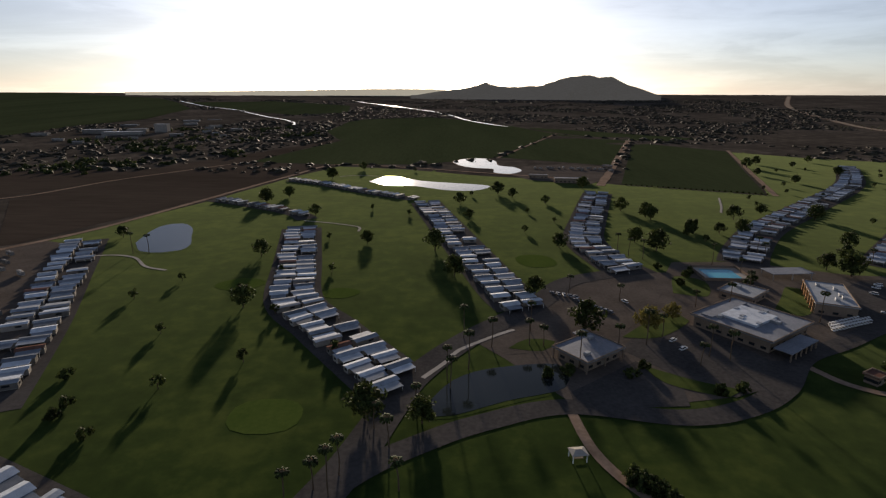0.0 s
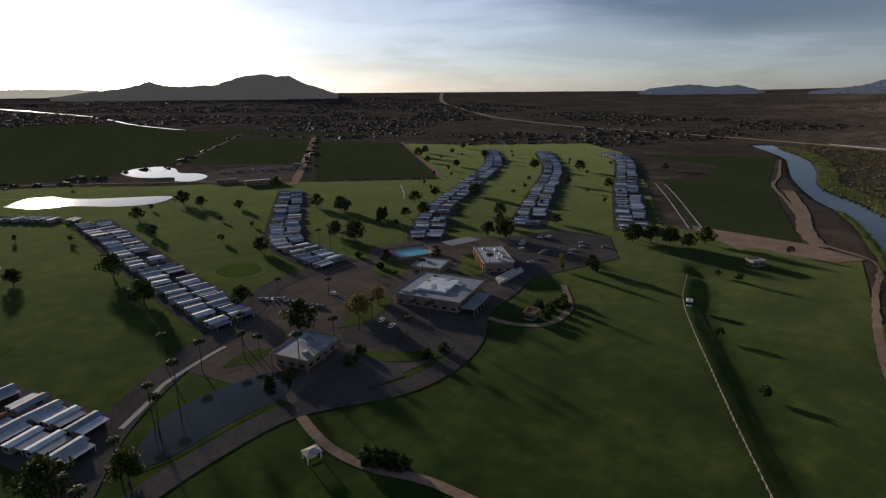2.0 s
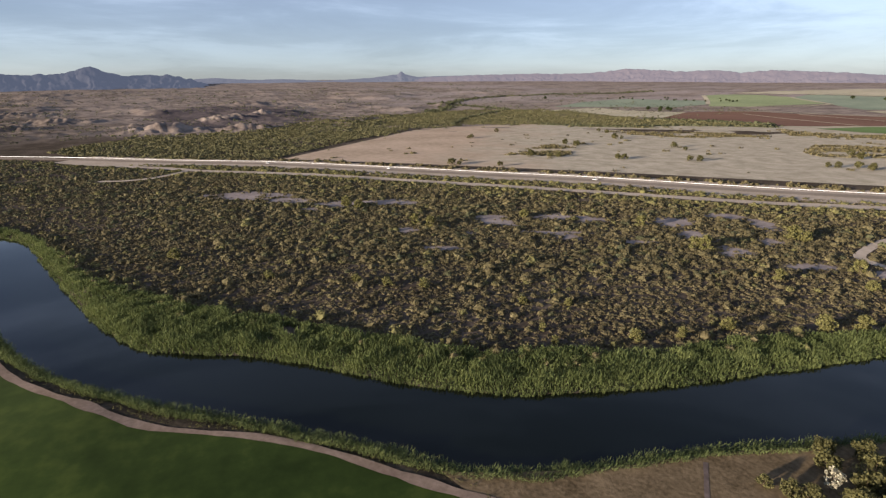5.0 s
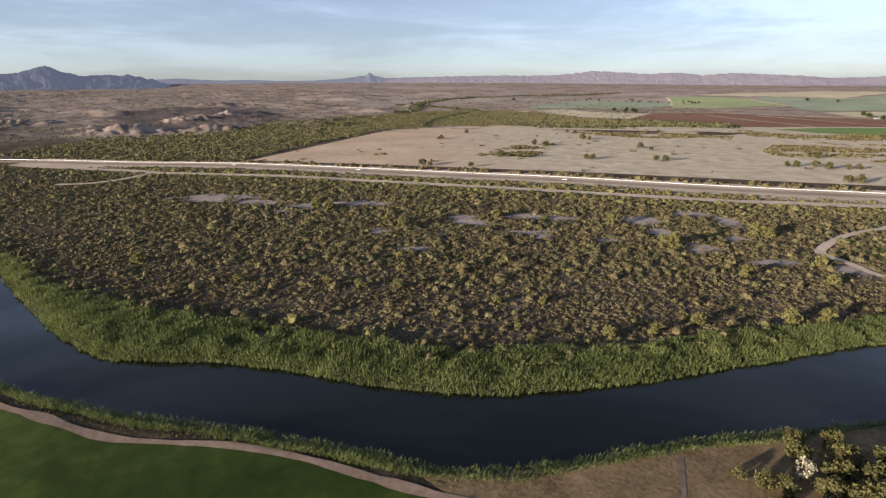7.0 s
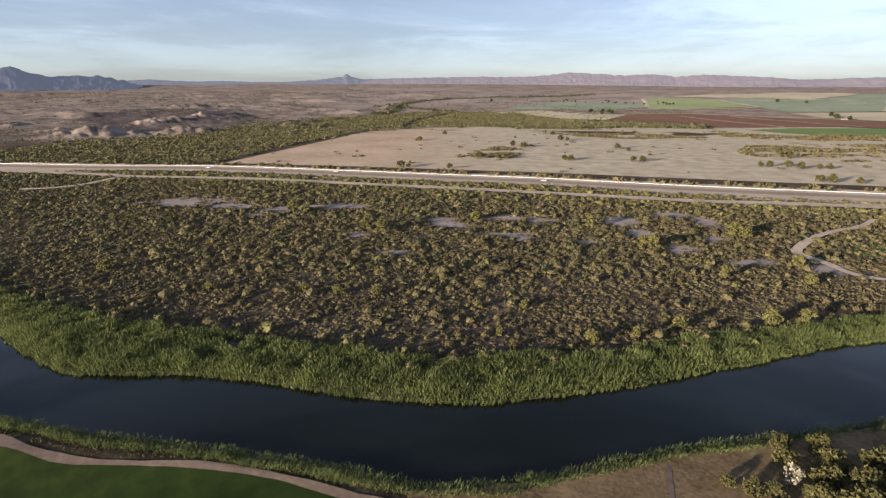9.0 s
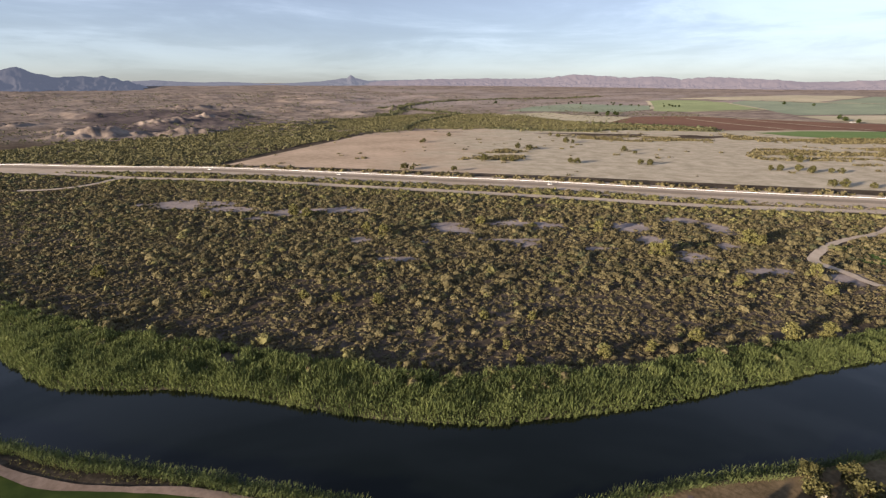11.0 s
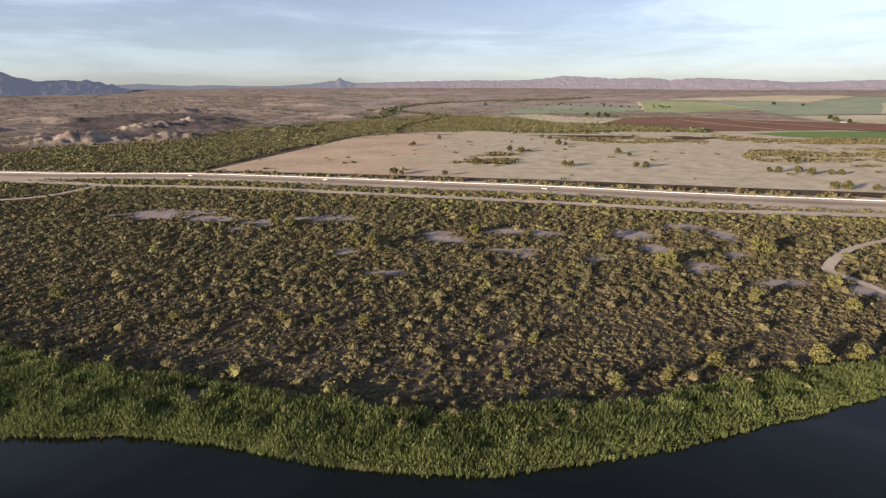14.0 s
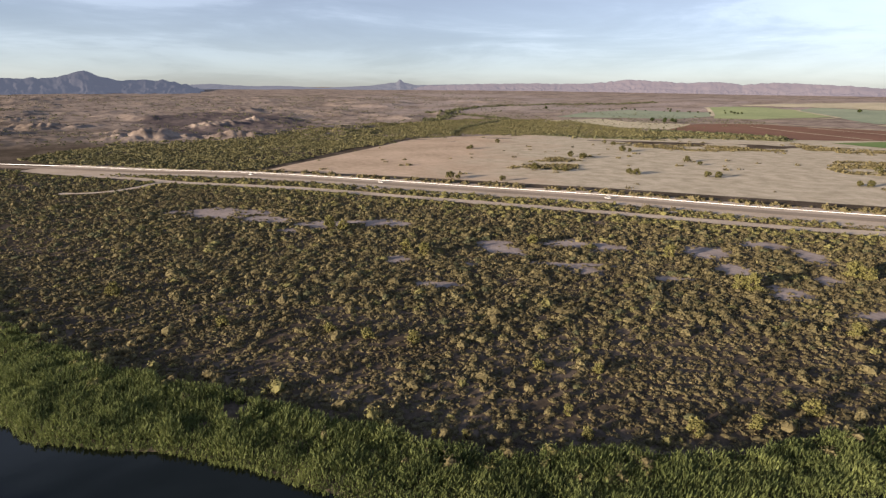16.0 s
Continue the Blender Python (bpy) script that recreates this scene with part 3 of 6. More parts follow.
def strip(name, points, width, mat, lift, label, category="road", gap=4, ragged=0.0, drape=True, kind="structure", seed=1):
    """A road or path of even width along a line."""
    lift = layer(lift)
    line = spline(points, gap)
    tan = np.gradient(line, axis=0)
    tan /= np.linalg.norm(tan, axis=1)[:, None]
    nor = np.stack([-tan[:, 1], tan[:, 0]], 1)
    w = width / 2 + (ragged * (fbm(line[:, 0] / 9, line[:, 1] / 9, 2, seed) - 0.5) * 2 if ragged else 0)
    w = np.broadcast_to(w, (len(line),))
    cols = [line + nor * (w * s)[:, None] for s in (-1, -0.33, 0.33, 1)]
    v = np.stack(cols, 1).reshape(-1, 2)
    z = (height(v[:, 0], v[:, 1]) if drape else np.zeros(len(v))) + lift
    k = np.arange(len(line) - 1)[:, None] * 4 + np.arange(3)[None, :]
    k = k.ravel()
    f = np.stack([k, k + 1, k + 5, k + 4], 1)
    return tagged(mesh_object(name, np.column_stack([v, z]), f, [mat], None, True), label, category, kind=kind)


# water of the river
water = sheet("water", [tuple(q) for q in np.concatenate([spline([(a - 6 * 0.5, b + 3) for a, b in NEAR_BANK], 25), spline([(a + 4, b - 3) for a, b in FAR_BANK], 25)[::-1]])], M_RIVER, WATER_Z, "still dark river between reed banks", "river")

# turf and fields
TURF = [(-255, 303), (-206, 440), (-168, 590), (-136, 676), (-51, 650), (40, 600), (128, 575), (170, 546), (288, 491), (330, 580), (436, 868), (520, 780), (700, 690), (640, 560), (440, 350), (312, 232), (322, 212), (318, 160), (335, 124), (283, 99), (241, 79), (207, 62.5), (188, 49.5), (172.5, 36.5), (154.5, 21), (144.5, 8), (136, -5), (127.5, -15), (118, -24), (108, -32), (99, -39.5), (91.5, -46), (66, -70), (40, -94), (-60, -80), (-170, 40), (-235, 180)]
sheet("turf", TURF, M_TURF, 0.16, "broad mown golf lawns, deep green with paler patches", "lawn", cell=7)
sheet("crop_field", [(174, 550), (338, 1028), (438, 880), (290, 497)], M_CROP, 0.10, "dark green crop field edged by dirt tracks", "field")
sheet("crop_field", [(72, 780), (240, 1236), (338, 1062), (204, 696)], M_CROP, 0.10, "dark green crop field beside a pond", "field")
sheet("crop_field", [(-262, 716), (-205, 1040), (-290, 1300), (-300, 1650), (-270, 1760), (-69, 1880), (60, 1715), (171, 1500), (236, 1250), (64, 778), (-36, 700), (-140, 694)], M_CROP, 0.10, "wide dim green crop field", "field", cell=1)
sheet("crop_field", [(190, 1480), (366, 1290), (500, 1130), (420, 1060), (345, 1090), (245, 1262)], M_CROP, 0.10, "dim green crop field beyond a dirt track", "field")
sheet("far_field", [(-1213, 2600), (-888, 2800), (-445, 2520), (-380, 2080), (-531, 1920), (-859, 2180)], M_CROP, 0.8, "dim green far field", "field", cell=1)
sheet("ploughed_field", [(-266, 304), (-372, 450), (-338, 565), (-259, 712), (-148, 680), (-216, 448)], M_FALLOW, 0.10, "bare brown ploughed field", "field")
sheet("ploughed_field", [(-390, 455), (-505, 600), (-466, 641), (-366, 621), (-312, 762), (-205, 1090), (-262, 724), (-346, 570)], M_FALLOW, 0.10, "dark bare ploughed field", "field")
sheet("crop_field", [(636, 541), (758, 402), (560, 300), (440, 222), (346, 160), (330, 222), (390, 280), (482, 366), (517, 340), (616, 392)], M_CROP, 0.10, "dark green field beside the river", "field")
sheet("sand_field", [(704, -111), (879, -284), (1046, -446), (1007, -610), (872, -755), (655, -985), (430, -1030), (250, -1000), (100, -800), (60, -712), (230, -566), (285, -516), (435, -388), (590, -236)], M_SAND, 0.10, "bare pale sandy field with scattered shrubs", "field")
sheet("sand_field", [(1046, -446), (1040, -800), (900, -1045), (722, -1072), (563, -1300), (380, -1360), (300, -1120), (240, -1000), (420, -1000), (640, -960), (850, -745), (985, -605)], M_SAND, 0.05, "sandy margin between scrub and crops", "field", cell=1)
sheet("alfalfa_field", [(640, -1078), (614, -1183), (507, -1324), (400, -1300), (380, -1090), (426, -1100), (492, -1068), (553, -1058)], M_ALFALFA, 0.4, "bright green alfalfa field", "field", cell=1)
RED_FIELD = [(1103, -1124), (1105, -1303), (1049, -1427), (881, -1440), (580, -1530), (430, -1560), (420, -1350), (514, -1345), (563, -1300), (719, -1070), (774, -1115), (926, -1052)]
sheet("red_field", RED_FIELD, M_REDSOIL, 0.4, "red-brown ploughed field", "field", cell=1)
strip("field_track", [(988, -1345), (810, -1275), (635, -1204)], 7, M_STUBBLE, 0.8, "pale track across the red field", gap=20)
strip("field_track", [(891, -1421), (720, -1382), (551, -1342)], 7, M_STUBBLE, 0.8, "pale track across the red field", gap=20)
strip("field_track", [(1103, -1135), (1240, -1230), (1000, -1440), (845, -1470), (580, -1545)], 8, M_STUBBLE, 0.8, "pale farm track along the fields", gap=20)
sheet("far_field", [(1411, -990), (1390, -1194), (1257, -1188), (1115, -1280), (1027, -1100), (1113, -1040)], M_STUBBLE, 0.5, "bare tan field beside the scrub", "field", cell=1)
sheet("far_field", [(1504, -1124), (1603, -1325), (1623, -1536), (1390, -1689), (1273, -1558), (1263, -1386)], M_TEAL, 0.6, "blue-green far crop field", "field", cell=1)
sheet("far_field", [(1556, -1871), (1498, -2042), (1300, -2010), (1061, -1816), (1128, -1560), (1222, -1500), (1385, -1700)], M_HAZEGREEN, 0.6, "green far crop field", "field", cell=1)
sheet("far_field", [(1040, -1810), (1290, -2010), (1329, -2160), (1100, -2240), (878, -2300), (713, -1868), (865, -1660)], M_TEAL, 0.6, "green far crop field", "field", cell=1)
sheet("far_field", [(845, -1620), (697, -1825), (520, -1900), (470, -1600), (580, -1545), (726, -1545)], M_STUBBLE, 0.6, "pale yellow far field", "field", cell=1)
sheet("far_field", [(690, -1850), (850, -2290), (600, -2400), (430, -2000), (520, -1915)], M_HAZEGREEN, 0.6, "dull green far field", "field", cell=1)
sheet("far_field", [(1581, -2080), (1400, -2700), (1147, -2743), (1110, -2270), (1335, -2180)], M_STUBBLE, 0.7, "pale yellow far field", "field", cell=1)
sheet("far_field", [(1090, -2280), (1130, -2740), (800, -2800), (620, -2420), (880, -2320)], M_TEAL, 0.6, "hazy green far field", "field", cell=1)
sheet("far_field", [(-900, 1120), (-947, 1370), (-905, 1650), (-1010, 2180), (-1240, 2560), (-1500, 2900), (-2600, 3300), (-2900, 1900), (-1500, 1100)], M_CROP, 0.8, "dim green far field", "field", cell=1)

for line_pts, wide in (([(1273, -1558), (1390, -1695), (1556, -1871)], 14), ([(1040, -1812), (1180, -1920), (1295, -2012)], 16), ([(713, -1868), (790, -2080), (878, -2300)], 16), ([(878, -2305), (1100, -2255), (1400, -2170)], 20), ([(1128, -1550), (1050, -1680), (1040, -1800)], 14)):
    strip("field_track", line_pts, wide, M_STUBBLE, 1.0, "tan track between far green fields", gap=30)

# ponds
PONDS = [
    ("pond", [(-191, 318), (-197, 346), (-196, 364), (-186, 369), (-174, 357), (-164, 334), (-156, 315), (-156, 303), (-164, 298), (-178, 300)], "small still golf pond reflecting the sky"),
    ("lake", [(-83, 558), (-74, 585), (-56, 590), (-29, 565), (3, 552), (31, 542), (40, 531), (24, 508), (-3, 510), (-36, 533), (-65, 539)], "long golf lake bright with sun"),
    ("reservoir", [(4, 723), (19, 758), (47, 766), (61, 737), (62, 692), (80, 675), (85, 645), (70, 620), (52, 628), (52, 659), (31, 668), (14, 689)], "kidney-shaped farm reservoir"),
    ("entrance_pond", [(-6, 143), (2, 157), (15, 165), (38, 168), (37, 153), (18, 145), (2, 137), (-6, 136)], "dark entrance pond with palms round it"),
]
for n, o, lab in PONDS:
    sheet(n, o, M_POND, 0.26, lab, "pond", smooth_edge=5)
    c = np.mean(o, axis=0)
    rim = [tuple(c + (np.array(q) - c) * (1 + 2.2 / np.linalg.norm(np.array(q) - c))) for q in o]
    sheet(n + "_bank", rim, M_TURF if n != "reservoir" else M_DIRT, 0.21, "trodden bank round the water", "bank", smooth_edge=5)
# greens
for gxp, gyp, rx, ry in ((-52, 136, 12, 9), (-100, 246, 11, 9), (48, 287, 12, 12), (-20, 440, 14, 9), (-50, 235, 9, 7)):
    sheet("putting_green", [(gxp + rx * math.cos(a) * (1 + 0.12 * math.sin(2 * a + gxp)), gyp + ry * math.sin(a)) for a in np.linspace(0, 2 * math.pi, 14, endpoint=False)], M_GREEN, 0.21, "pale close-mown putting green", "green", smooth_edge=3)

# roads, tracks and paths
strip("perimeter_road", [(-300, 230), (-262, 300), (-236, 353), (-212, 443), (-174, 596), (-143, 690), (-51, 668), (40, 625), (120, 590)], 5, M_DIRT, 0.3, "pale dirt perimeter track", ragged=0.6)
strip("field_track", [(-520, 500), (-390, 452), (-342, 567), (-262, 716)], 4, M_DIRT, 0.3, "dirt track between ploughed fields", ragged=0.6)
strip("field_track", [(150, 540), (206, 690), (345, 1075)], 9, M_DIRT, 0.3, "dirt track between green fields", ragged=1.0)
strip("field_track", [(66, 770), (150, 1000), (240, 1250)], 4, M_DIRT, 0.3, "dirt track along a green field", ragged=0.6)
strip("field_track", [(446, 890), (370, 690), (294, 488)], 5, M_DIRT, 0.3, "dirt track along the golf course", ragged=0.6)
strip("river_path", [(735, 384), (600, 312), (537, 283), (470, 235), (394, 182), (356, 155), (338, 119), (283, 97), (241, 79), (207, 63), (188, 50), (173, 37), (155, 21.5), (145, 8), (136.5, -5), (128, -15), (118.5, -24), (108.5, -32), (99.5, -39.5), (92, -46), (80, -57), (66, -70), (48, -88)], 2.8, M_DIRT, 0.34, "dirt path along the river bank", "path", ragged=0.9, gap=3)
strip("farm_track", [(520, 260), (440, 208), (380, 175), (346, 150)], 9, M_DIRT, 0.3, "broad dirt track beside a field", ragged=1.5)
sheet("dirt_yard", [(330, 222), (346, 158), (340, 124), (322, 130), (300, 168), (322, 215)], M_DIRT, 0.24, "bare dirt yard", "ground")
strip("entry_road", [(-32, 96), (-24, 116), (-17, 140), (-10, 160), (8, 188), (38, 222), (58, 252), (88, 268)], 11, M_ASPHALT, 0.3, "asphalt entry road", gap=3)
strip("main_road", [(-34, 98), (-21, 113), (-8, 123), (9, 133), (35, 142), (67, 137), (88, 142), (106, 154), (124, 174), (146, 186), (180, 205), (215, 212)], 8, M_ASPHALT, 0.33, "curving asphalt service road", gap=3)
sheet("paved_grounds", [(36, 146), (20, 172), (8, 188), (40, 226), (60, 256), (90, 270), (112, 268), (122, 286), (160, 288), (205, 266), (245, 262), (262, 232), (230, 196), (182, 202), (148, 190), (124, 174), (104, 156), (86, 148), (66, 144)], M_GRAVEL, 0.2, "paved and gravelled grounds round the clubhouse", "pavement")
for lawn in ([(136, 214), (150, 232), (162, 248), (168, 244), (152, 214)], [(104, 238), (114, 262), (126, 254), (118, 234)], [(66, 190), (80, 204), (92, 214), (98, 206), (80, 190)], [(66, 168), (80, 158), (92, 152), (86, 148), (70, 156)], [(22, 180), (30, 188), (40, 186), (34, 178)]):
    sheet("lawn", lawn, M_TURF, 0.3, "small lawn bed edged by pavement", "lawn", smooth_edge=4)
sheet("car_park", [(38, 150), (65, 171), (75, 157), (72, 143), (38, 141)], M_ASPHALT, 0.27, "smooth dark asphalt lot", "car park")
sheet("car_park", [(62, 180), (86, 208), (100, 200), (112, 172), (124, 172), (106, 156), (88, 148), (76, 160)], M_ASPHALT, 0.27, "worn asphalt car park", "car park")
sheet("car_park", [(20, 175), (36, 200), (56, 225), (92, 262), (100, 240), (84, 212), (60, 186), (40, 178)], M_GRAVEL, 0.25, "gravel and asphalt forecourt", "car park")
sheet("car_park", [(142, 205), (176, 238), (205, 258), (245, 262), (262, 232), (230, 196), (180, 196)], M_ASPHALT, 0.27, "asphalt car park", "car park")
sheet("car_park", [(100, 225), (112, 262), (150, 285), (180, 262), (160, 240), (130, 222)], M_GRAVEL, 0.25, "paved club forecourt", "car park")
for pts, w, lab in (
    ([(-210, 285), (-192, 292), (-175, 288), (-160, 272), (-146, 266)], 1.7, "pale concrete cart path"),
    ([(-104, 380), (-80, 372), (-62, 362), (-60, 350)], 1.7, "pale concrete cart path"),
    ([(26, 196), (20, 192), (4, 178), (0, 170), (-8, 158)], 1.7, "pale cart path by a pond"),
    ([(36, 140), (38, 122), (44, 108), (54, 96), (60, 84)], 3.0, "pale cart path over the lawn"),
    ([(122, 168), (128, 156), (140, 150), (158, 158), (175, 180)], 3.0, "pale cart path round a lawn"),
    ([(210, 415), (222, 440), (238, 478)], 1.7, "pale cart path between trees"),
    ([(-60, 590), (-100, 600), (-120, 590)], 1.7, "pale cart path by the lake"),
):
    strip("cart_path", pts, w, M_CONCRETE if w < 2 else M_DIRT, 0.3, lab, "path", gap=3)

M_REEDBED = surface("damp_grass", (0.06, 0.10, 0.03), (0.13, 0.19, 0.06), 0.1, 0.9, bump=0.5)
# the highway beyond the scrub, with its sunlit concrete wall
HIGHWAY = [(60, -640), (140, -565), (207, -506), (255, -461), (320, -405), (398, -344), (479, -268), (560, -194), (672, -84), (755, 30), (835, 125), (915, 240), (970, 360), (1005, 600), (995, 900), (1041, 1342), (1091, 1546), (1208, 1878), (1438, 2416), (1900, 3200)]
hw = spline(HIGHWAY, 12)
strip("road_shoulder", HIGHWAY[:11], 66, M_ROADSIDE, 0.28, "dusty pale shoulder of the highway", "verge", gap=10, ragged=3)
strip("road_shoulder", HIGHWAY[10:], 22, M_DIRT, 0.28, "narrow dusty shoulder of the highway", "verge", gap=10, ragged=3)
strip("highway", HIGHWAY, 13, M_HIGHWAY, 0.45, "two-lane grey highway beyond the scrub", gap=10)
DIRT_ROAD = [(60, -590), (130, -525), (195, -462), (260, -390), (358, -305), (474, -200), (564, -117), (642, -24), (668, 0), (695, 24), (723, 54), (762, 92), (805, 132)]
strip("dirt_road", DIRT_ROAD, 13, M_ROADSIDE, 0.36, "pale dirt road along the highway", gap=8, ragged=2)
strip("dirt_road", [(660, -6), (631, 18), (618, 36), (616, 56), (624, 78)], 8, M_ROADSIDE, 0.4, "sandy side track leaving the dirt road", gap=4, ragged=1.5)
sheet("grass_patch", [(148, -326), (136, -328), (118, -345), (122, -392), (150, -384), (156, -350)], M_REEDBED, 0.24, "green damp grass inside the track", "grass", smooth_edge=6)
LOOP = [(165, -430), (160, -398), (163, -378), (163, -350), (157, -321), (152, -308), (144, -304), (134, -301), (118, -294), (104, -300)]
strip("scrub_loop", LOOP, 5, M_ROADSIDE, 0.3, "sandy track looping through scrub", "path", gap=4, ragged=1)


def part(name, bm, mat, parent=None, label="", smooth=False):
    me = bpy.data.meshes.new(name)
    bmesh.ops.recalc_face_normals(bm, faces=bm.faces[:])
    bm.to_mesh(me)
    bm.free()
    me.materials.append(mat)
    if smooth:
        me.polygons.foreach_set("use_smooth", np.ones(len(me.polygons), bool))
    ob = new(name, me)
    ob.parent = parent
    if label:
        ob["label"] = label
    return ob


def box(x0, y0, z0, x1, y1, z1, bevel=0.0, bm=None):
    bm = bm or bmesh.new()
    made = bmesh.ops.create_cube(bm, size=1.0, matrix=Matrix.LocRotScale(((x0 + x1) / 2, (y0 + y1) / 2, (z0 + z1) / 2), None, (x1 - x0, y1 - y0, z1 - z0)))
    if bevel:
        bmesh.ops.bevel(bm, geom=list({e for v in made["verts"] for e in v.link_edges}), offset=bevel, segments=1, affect="EDGES")
    return bm


def prism(profile, y0, y1, bm=None):
    """A profile in x and z, drawn out from y0 to y1."""
    bm = bm or bmesh.new()
    a = [bm.verts.new((px, y0, pz)) for px, pz in profile]
    b = [bm.verts.new((px, y1, pz)) for px, pz in profile]
    bm.faces.new(a)
    bm.faces.new(b[::-1])
    for k in range(len(a)):
        j = (k + 1) % len(a)
        bm.faces.new((a[k], b[k], b[j], a[j]))
    return bm


def tube(p0, p1, r0, r1, sides=6, bm=None):
    bm = bm or bmesh.new()
    p0, p1 = Vector(p0), Vector(p1)
    q = (p1 - p0).to_track_quat("Z", "Y").to_matrix()
    rings = []
    for p, r in ((p0, r0), (p1, r1)):
        rings.append([bm.verts.new(p + q @ Vector((r * math.cos(a), r * math.sin(a), 0))) for a in (2 * math.pi * k / sides for k in range(sides))])
    for k in range(sides):
        j = (k + 1) % sides
        bm.faces.new((rings[0][k], rings[0][j], rings[1][j], rings[1][k]))
    bm.faces.new(rings[0][::-1])
    bm.faces.new(rings[1])
    return bm


def thing(name, label, category, group="", at=(0, 0, 0), turn=0.0):
    ob = new(name)
    ob.matrix_basis = pose(*at, 0, 0, turn)
    return tagged(ob, label, category, group)


# barrier wall in lengths along the highway's far side
tan = np.gradient(hw, axis=0)
tan /= np.linalg.norm(tan, axis=1)[:, None]
wall_line = hw + np.stack([tan[:, 1], -tan[:, 0]], 1) * 19
bm = bmesh.new()
prof = ((-0.3, 0), (0.3, 0), (0.15, 0.62), (-0.15, 0.62))
ring = None
for p, t in zip(wall_line[:120], tan[:120]):
    z = height_at(*p)
    cur = [bm.verts.new((p[0] - t[1] * a, p[1] + t[0] * a, z + b)) for a, b in prof]
    if ring:
        for k in range(4):
            j = (k + 1) % 4
            bm.faces.new((ring[k], ring[j], cur[j], cur[k]))
    ring = cur
tagged(part("barrier_wall", bm, M_WHITE), "long low white concrete barrier beside the highway", "barrier", kind="structure")


# ---- mountains on the skyline ----
def range_of_hills(name, crest, mat, label, dist=3500, depth=390, rough=0.25, seed=1, foot=0.0):
    """Hills along the skyline: the crest in degrees of bearing and of height above the level."""
    bearings = np.arange(crest[0][0], crest[-1][0], 0.07)
    el = np.interp(bearings, [c[0] for c in crest], [c[1] for c in crest])
    el = el + rough * (fbm(bearings * 2.2, bearings * 0 + seed, 4, seed) - 0.5) * np.clip(el + 0.25, 0, 0.7)
    top = 88 + dist * np.tan(np.radians(np.maximum(el, foot - 0.3)))
    rows = 22
    v = []
    for k in range(rows + 1):
        s = k / rows
        wander = bearings + 0.9 * (fbm(bearings * 0.9, bearings * 0 + s * 3.0, 3, seed + 3) - 0.5) * (1 - s) * 3
        r = dist - depth * (1 - s)
        # spurs and gullies branch down from the crest
        spur = 1 - np.abs(2 * fbm(wander * 1.3 + seed, bearings * 0 + s * 2.2, 3, seed + 7) - 1)
        h = s ** (1.9 - 1.1 * spur)
        h = h * (1 - 0.25 * (1 - s) * (fbm(bearings * 2.1, bearings * 0 + s * 5, 2, seed + 9)))
        base = height(np.sin(np.radians(bearings)) * r, np.cos(np.radians(bearings)) * r) - 8
        v.append(np.stack([np.sin(np.radians(bearings)) * r, np.cos(np.radians(bearings)) * r, base + (top - base) * h], 1))
    r = dist + 120
    v.append(np.stack([np.sin(np.radians(bearings)) * r, np.cos(np.radians(bearings)) * r, top * 0 + 40], 1))
    n = len(bearings)
    verts = np.concatenate(v)
    k = (np.arange(rows + 1)[:, None] * n + np.arange(n - 1)[None, :]).ravel()
    return tagged(mesh_object(name, verts, np.stack([k, k + 1, k + n + 1, k + n], 1), [mat], None, True), label, "mountain", kind="structure")


# all these hills glow a little with the haze put into their materials
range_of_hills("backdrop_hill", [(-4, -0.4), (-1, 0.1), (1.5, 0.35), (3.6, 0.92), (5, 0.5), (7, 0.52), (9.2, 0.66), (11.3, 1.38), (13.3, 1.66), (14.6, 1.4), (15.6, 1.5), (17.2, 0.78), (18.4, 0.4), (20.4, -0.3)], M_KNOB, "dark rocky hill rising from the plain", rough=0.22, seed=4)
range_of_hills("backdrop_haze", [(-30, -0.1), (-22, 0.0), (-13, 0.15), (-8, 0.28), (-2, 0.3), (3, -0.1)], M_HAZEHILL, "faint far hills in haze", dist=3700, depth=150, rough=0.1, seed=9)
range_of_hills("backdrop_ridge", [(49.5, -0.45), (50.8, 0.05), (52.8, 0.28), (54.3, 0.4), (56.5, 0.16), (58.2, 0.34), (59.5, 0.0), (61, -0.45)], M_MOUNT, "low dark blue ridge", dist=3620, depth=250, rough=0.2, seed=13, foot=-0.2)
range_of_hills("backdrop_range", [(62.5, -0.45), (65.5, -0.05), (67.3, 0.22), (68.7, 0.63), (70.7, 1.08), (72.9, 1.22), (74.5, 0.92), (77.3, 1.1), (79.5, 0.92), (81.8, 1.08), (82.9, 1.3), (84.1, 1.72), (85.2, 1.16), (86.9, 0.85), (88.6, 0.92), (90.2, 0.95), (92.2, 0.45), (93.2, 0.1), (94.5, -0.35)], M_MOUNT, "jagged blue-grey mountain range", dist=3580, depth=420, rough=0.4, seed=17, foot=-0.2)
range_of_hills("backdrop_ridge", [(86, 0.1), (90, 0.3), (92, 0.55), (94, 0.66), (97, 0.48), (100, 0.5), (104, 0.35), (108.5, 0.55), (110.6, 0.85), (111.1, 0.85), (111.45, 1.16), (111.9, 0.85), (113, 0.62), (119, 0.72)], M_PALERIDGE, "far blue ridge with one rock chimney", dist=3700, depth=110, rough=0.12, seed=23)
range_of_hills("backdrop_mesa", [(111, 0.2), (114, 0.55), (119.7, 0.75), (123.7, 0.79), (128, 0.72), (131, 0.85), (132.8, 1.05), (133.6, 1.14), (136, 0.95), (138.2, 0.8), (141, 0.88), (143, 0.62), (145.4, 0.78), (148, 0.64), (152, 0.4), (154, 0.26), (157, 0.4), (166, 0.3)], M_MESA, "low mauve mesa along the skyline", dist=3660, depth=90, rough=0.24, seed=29)

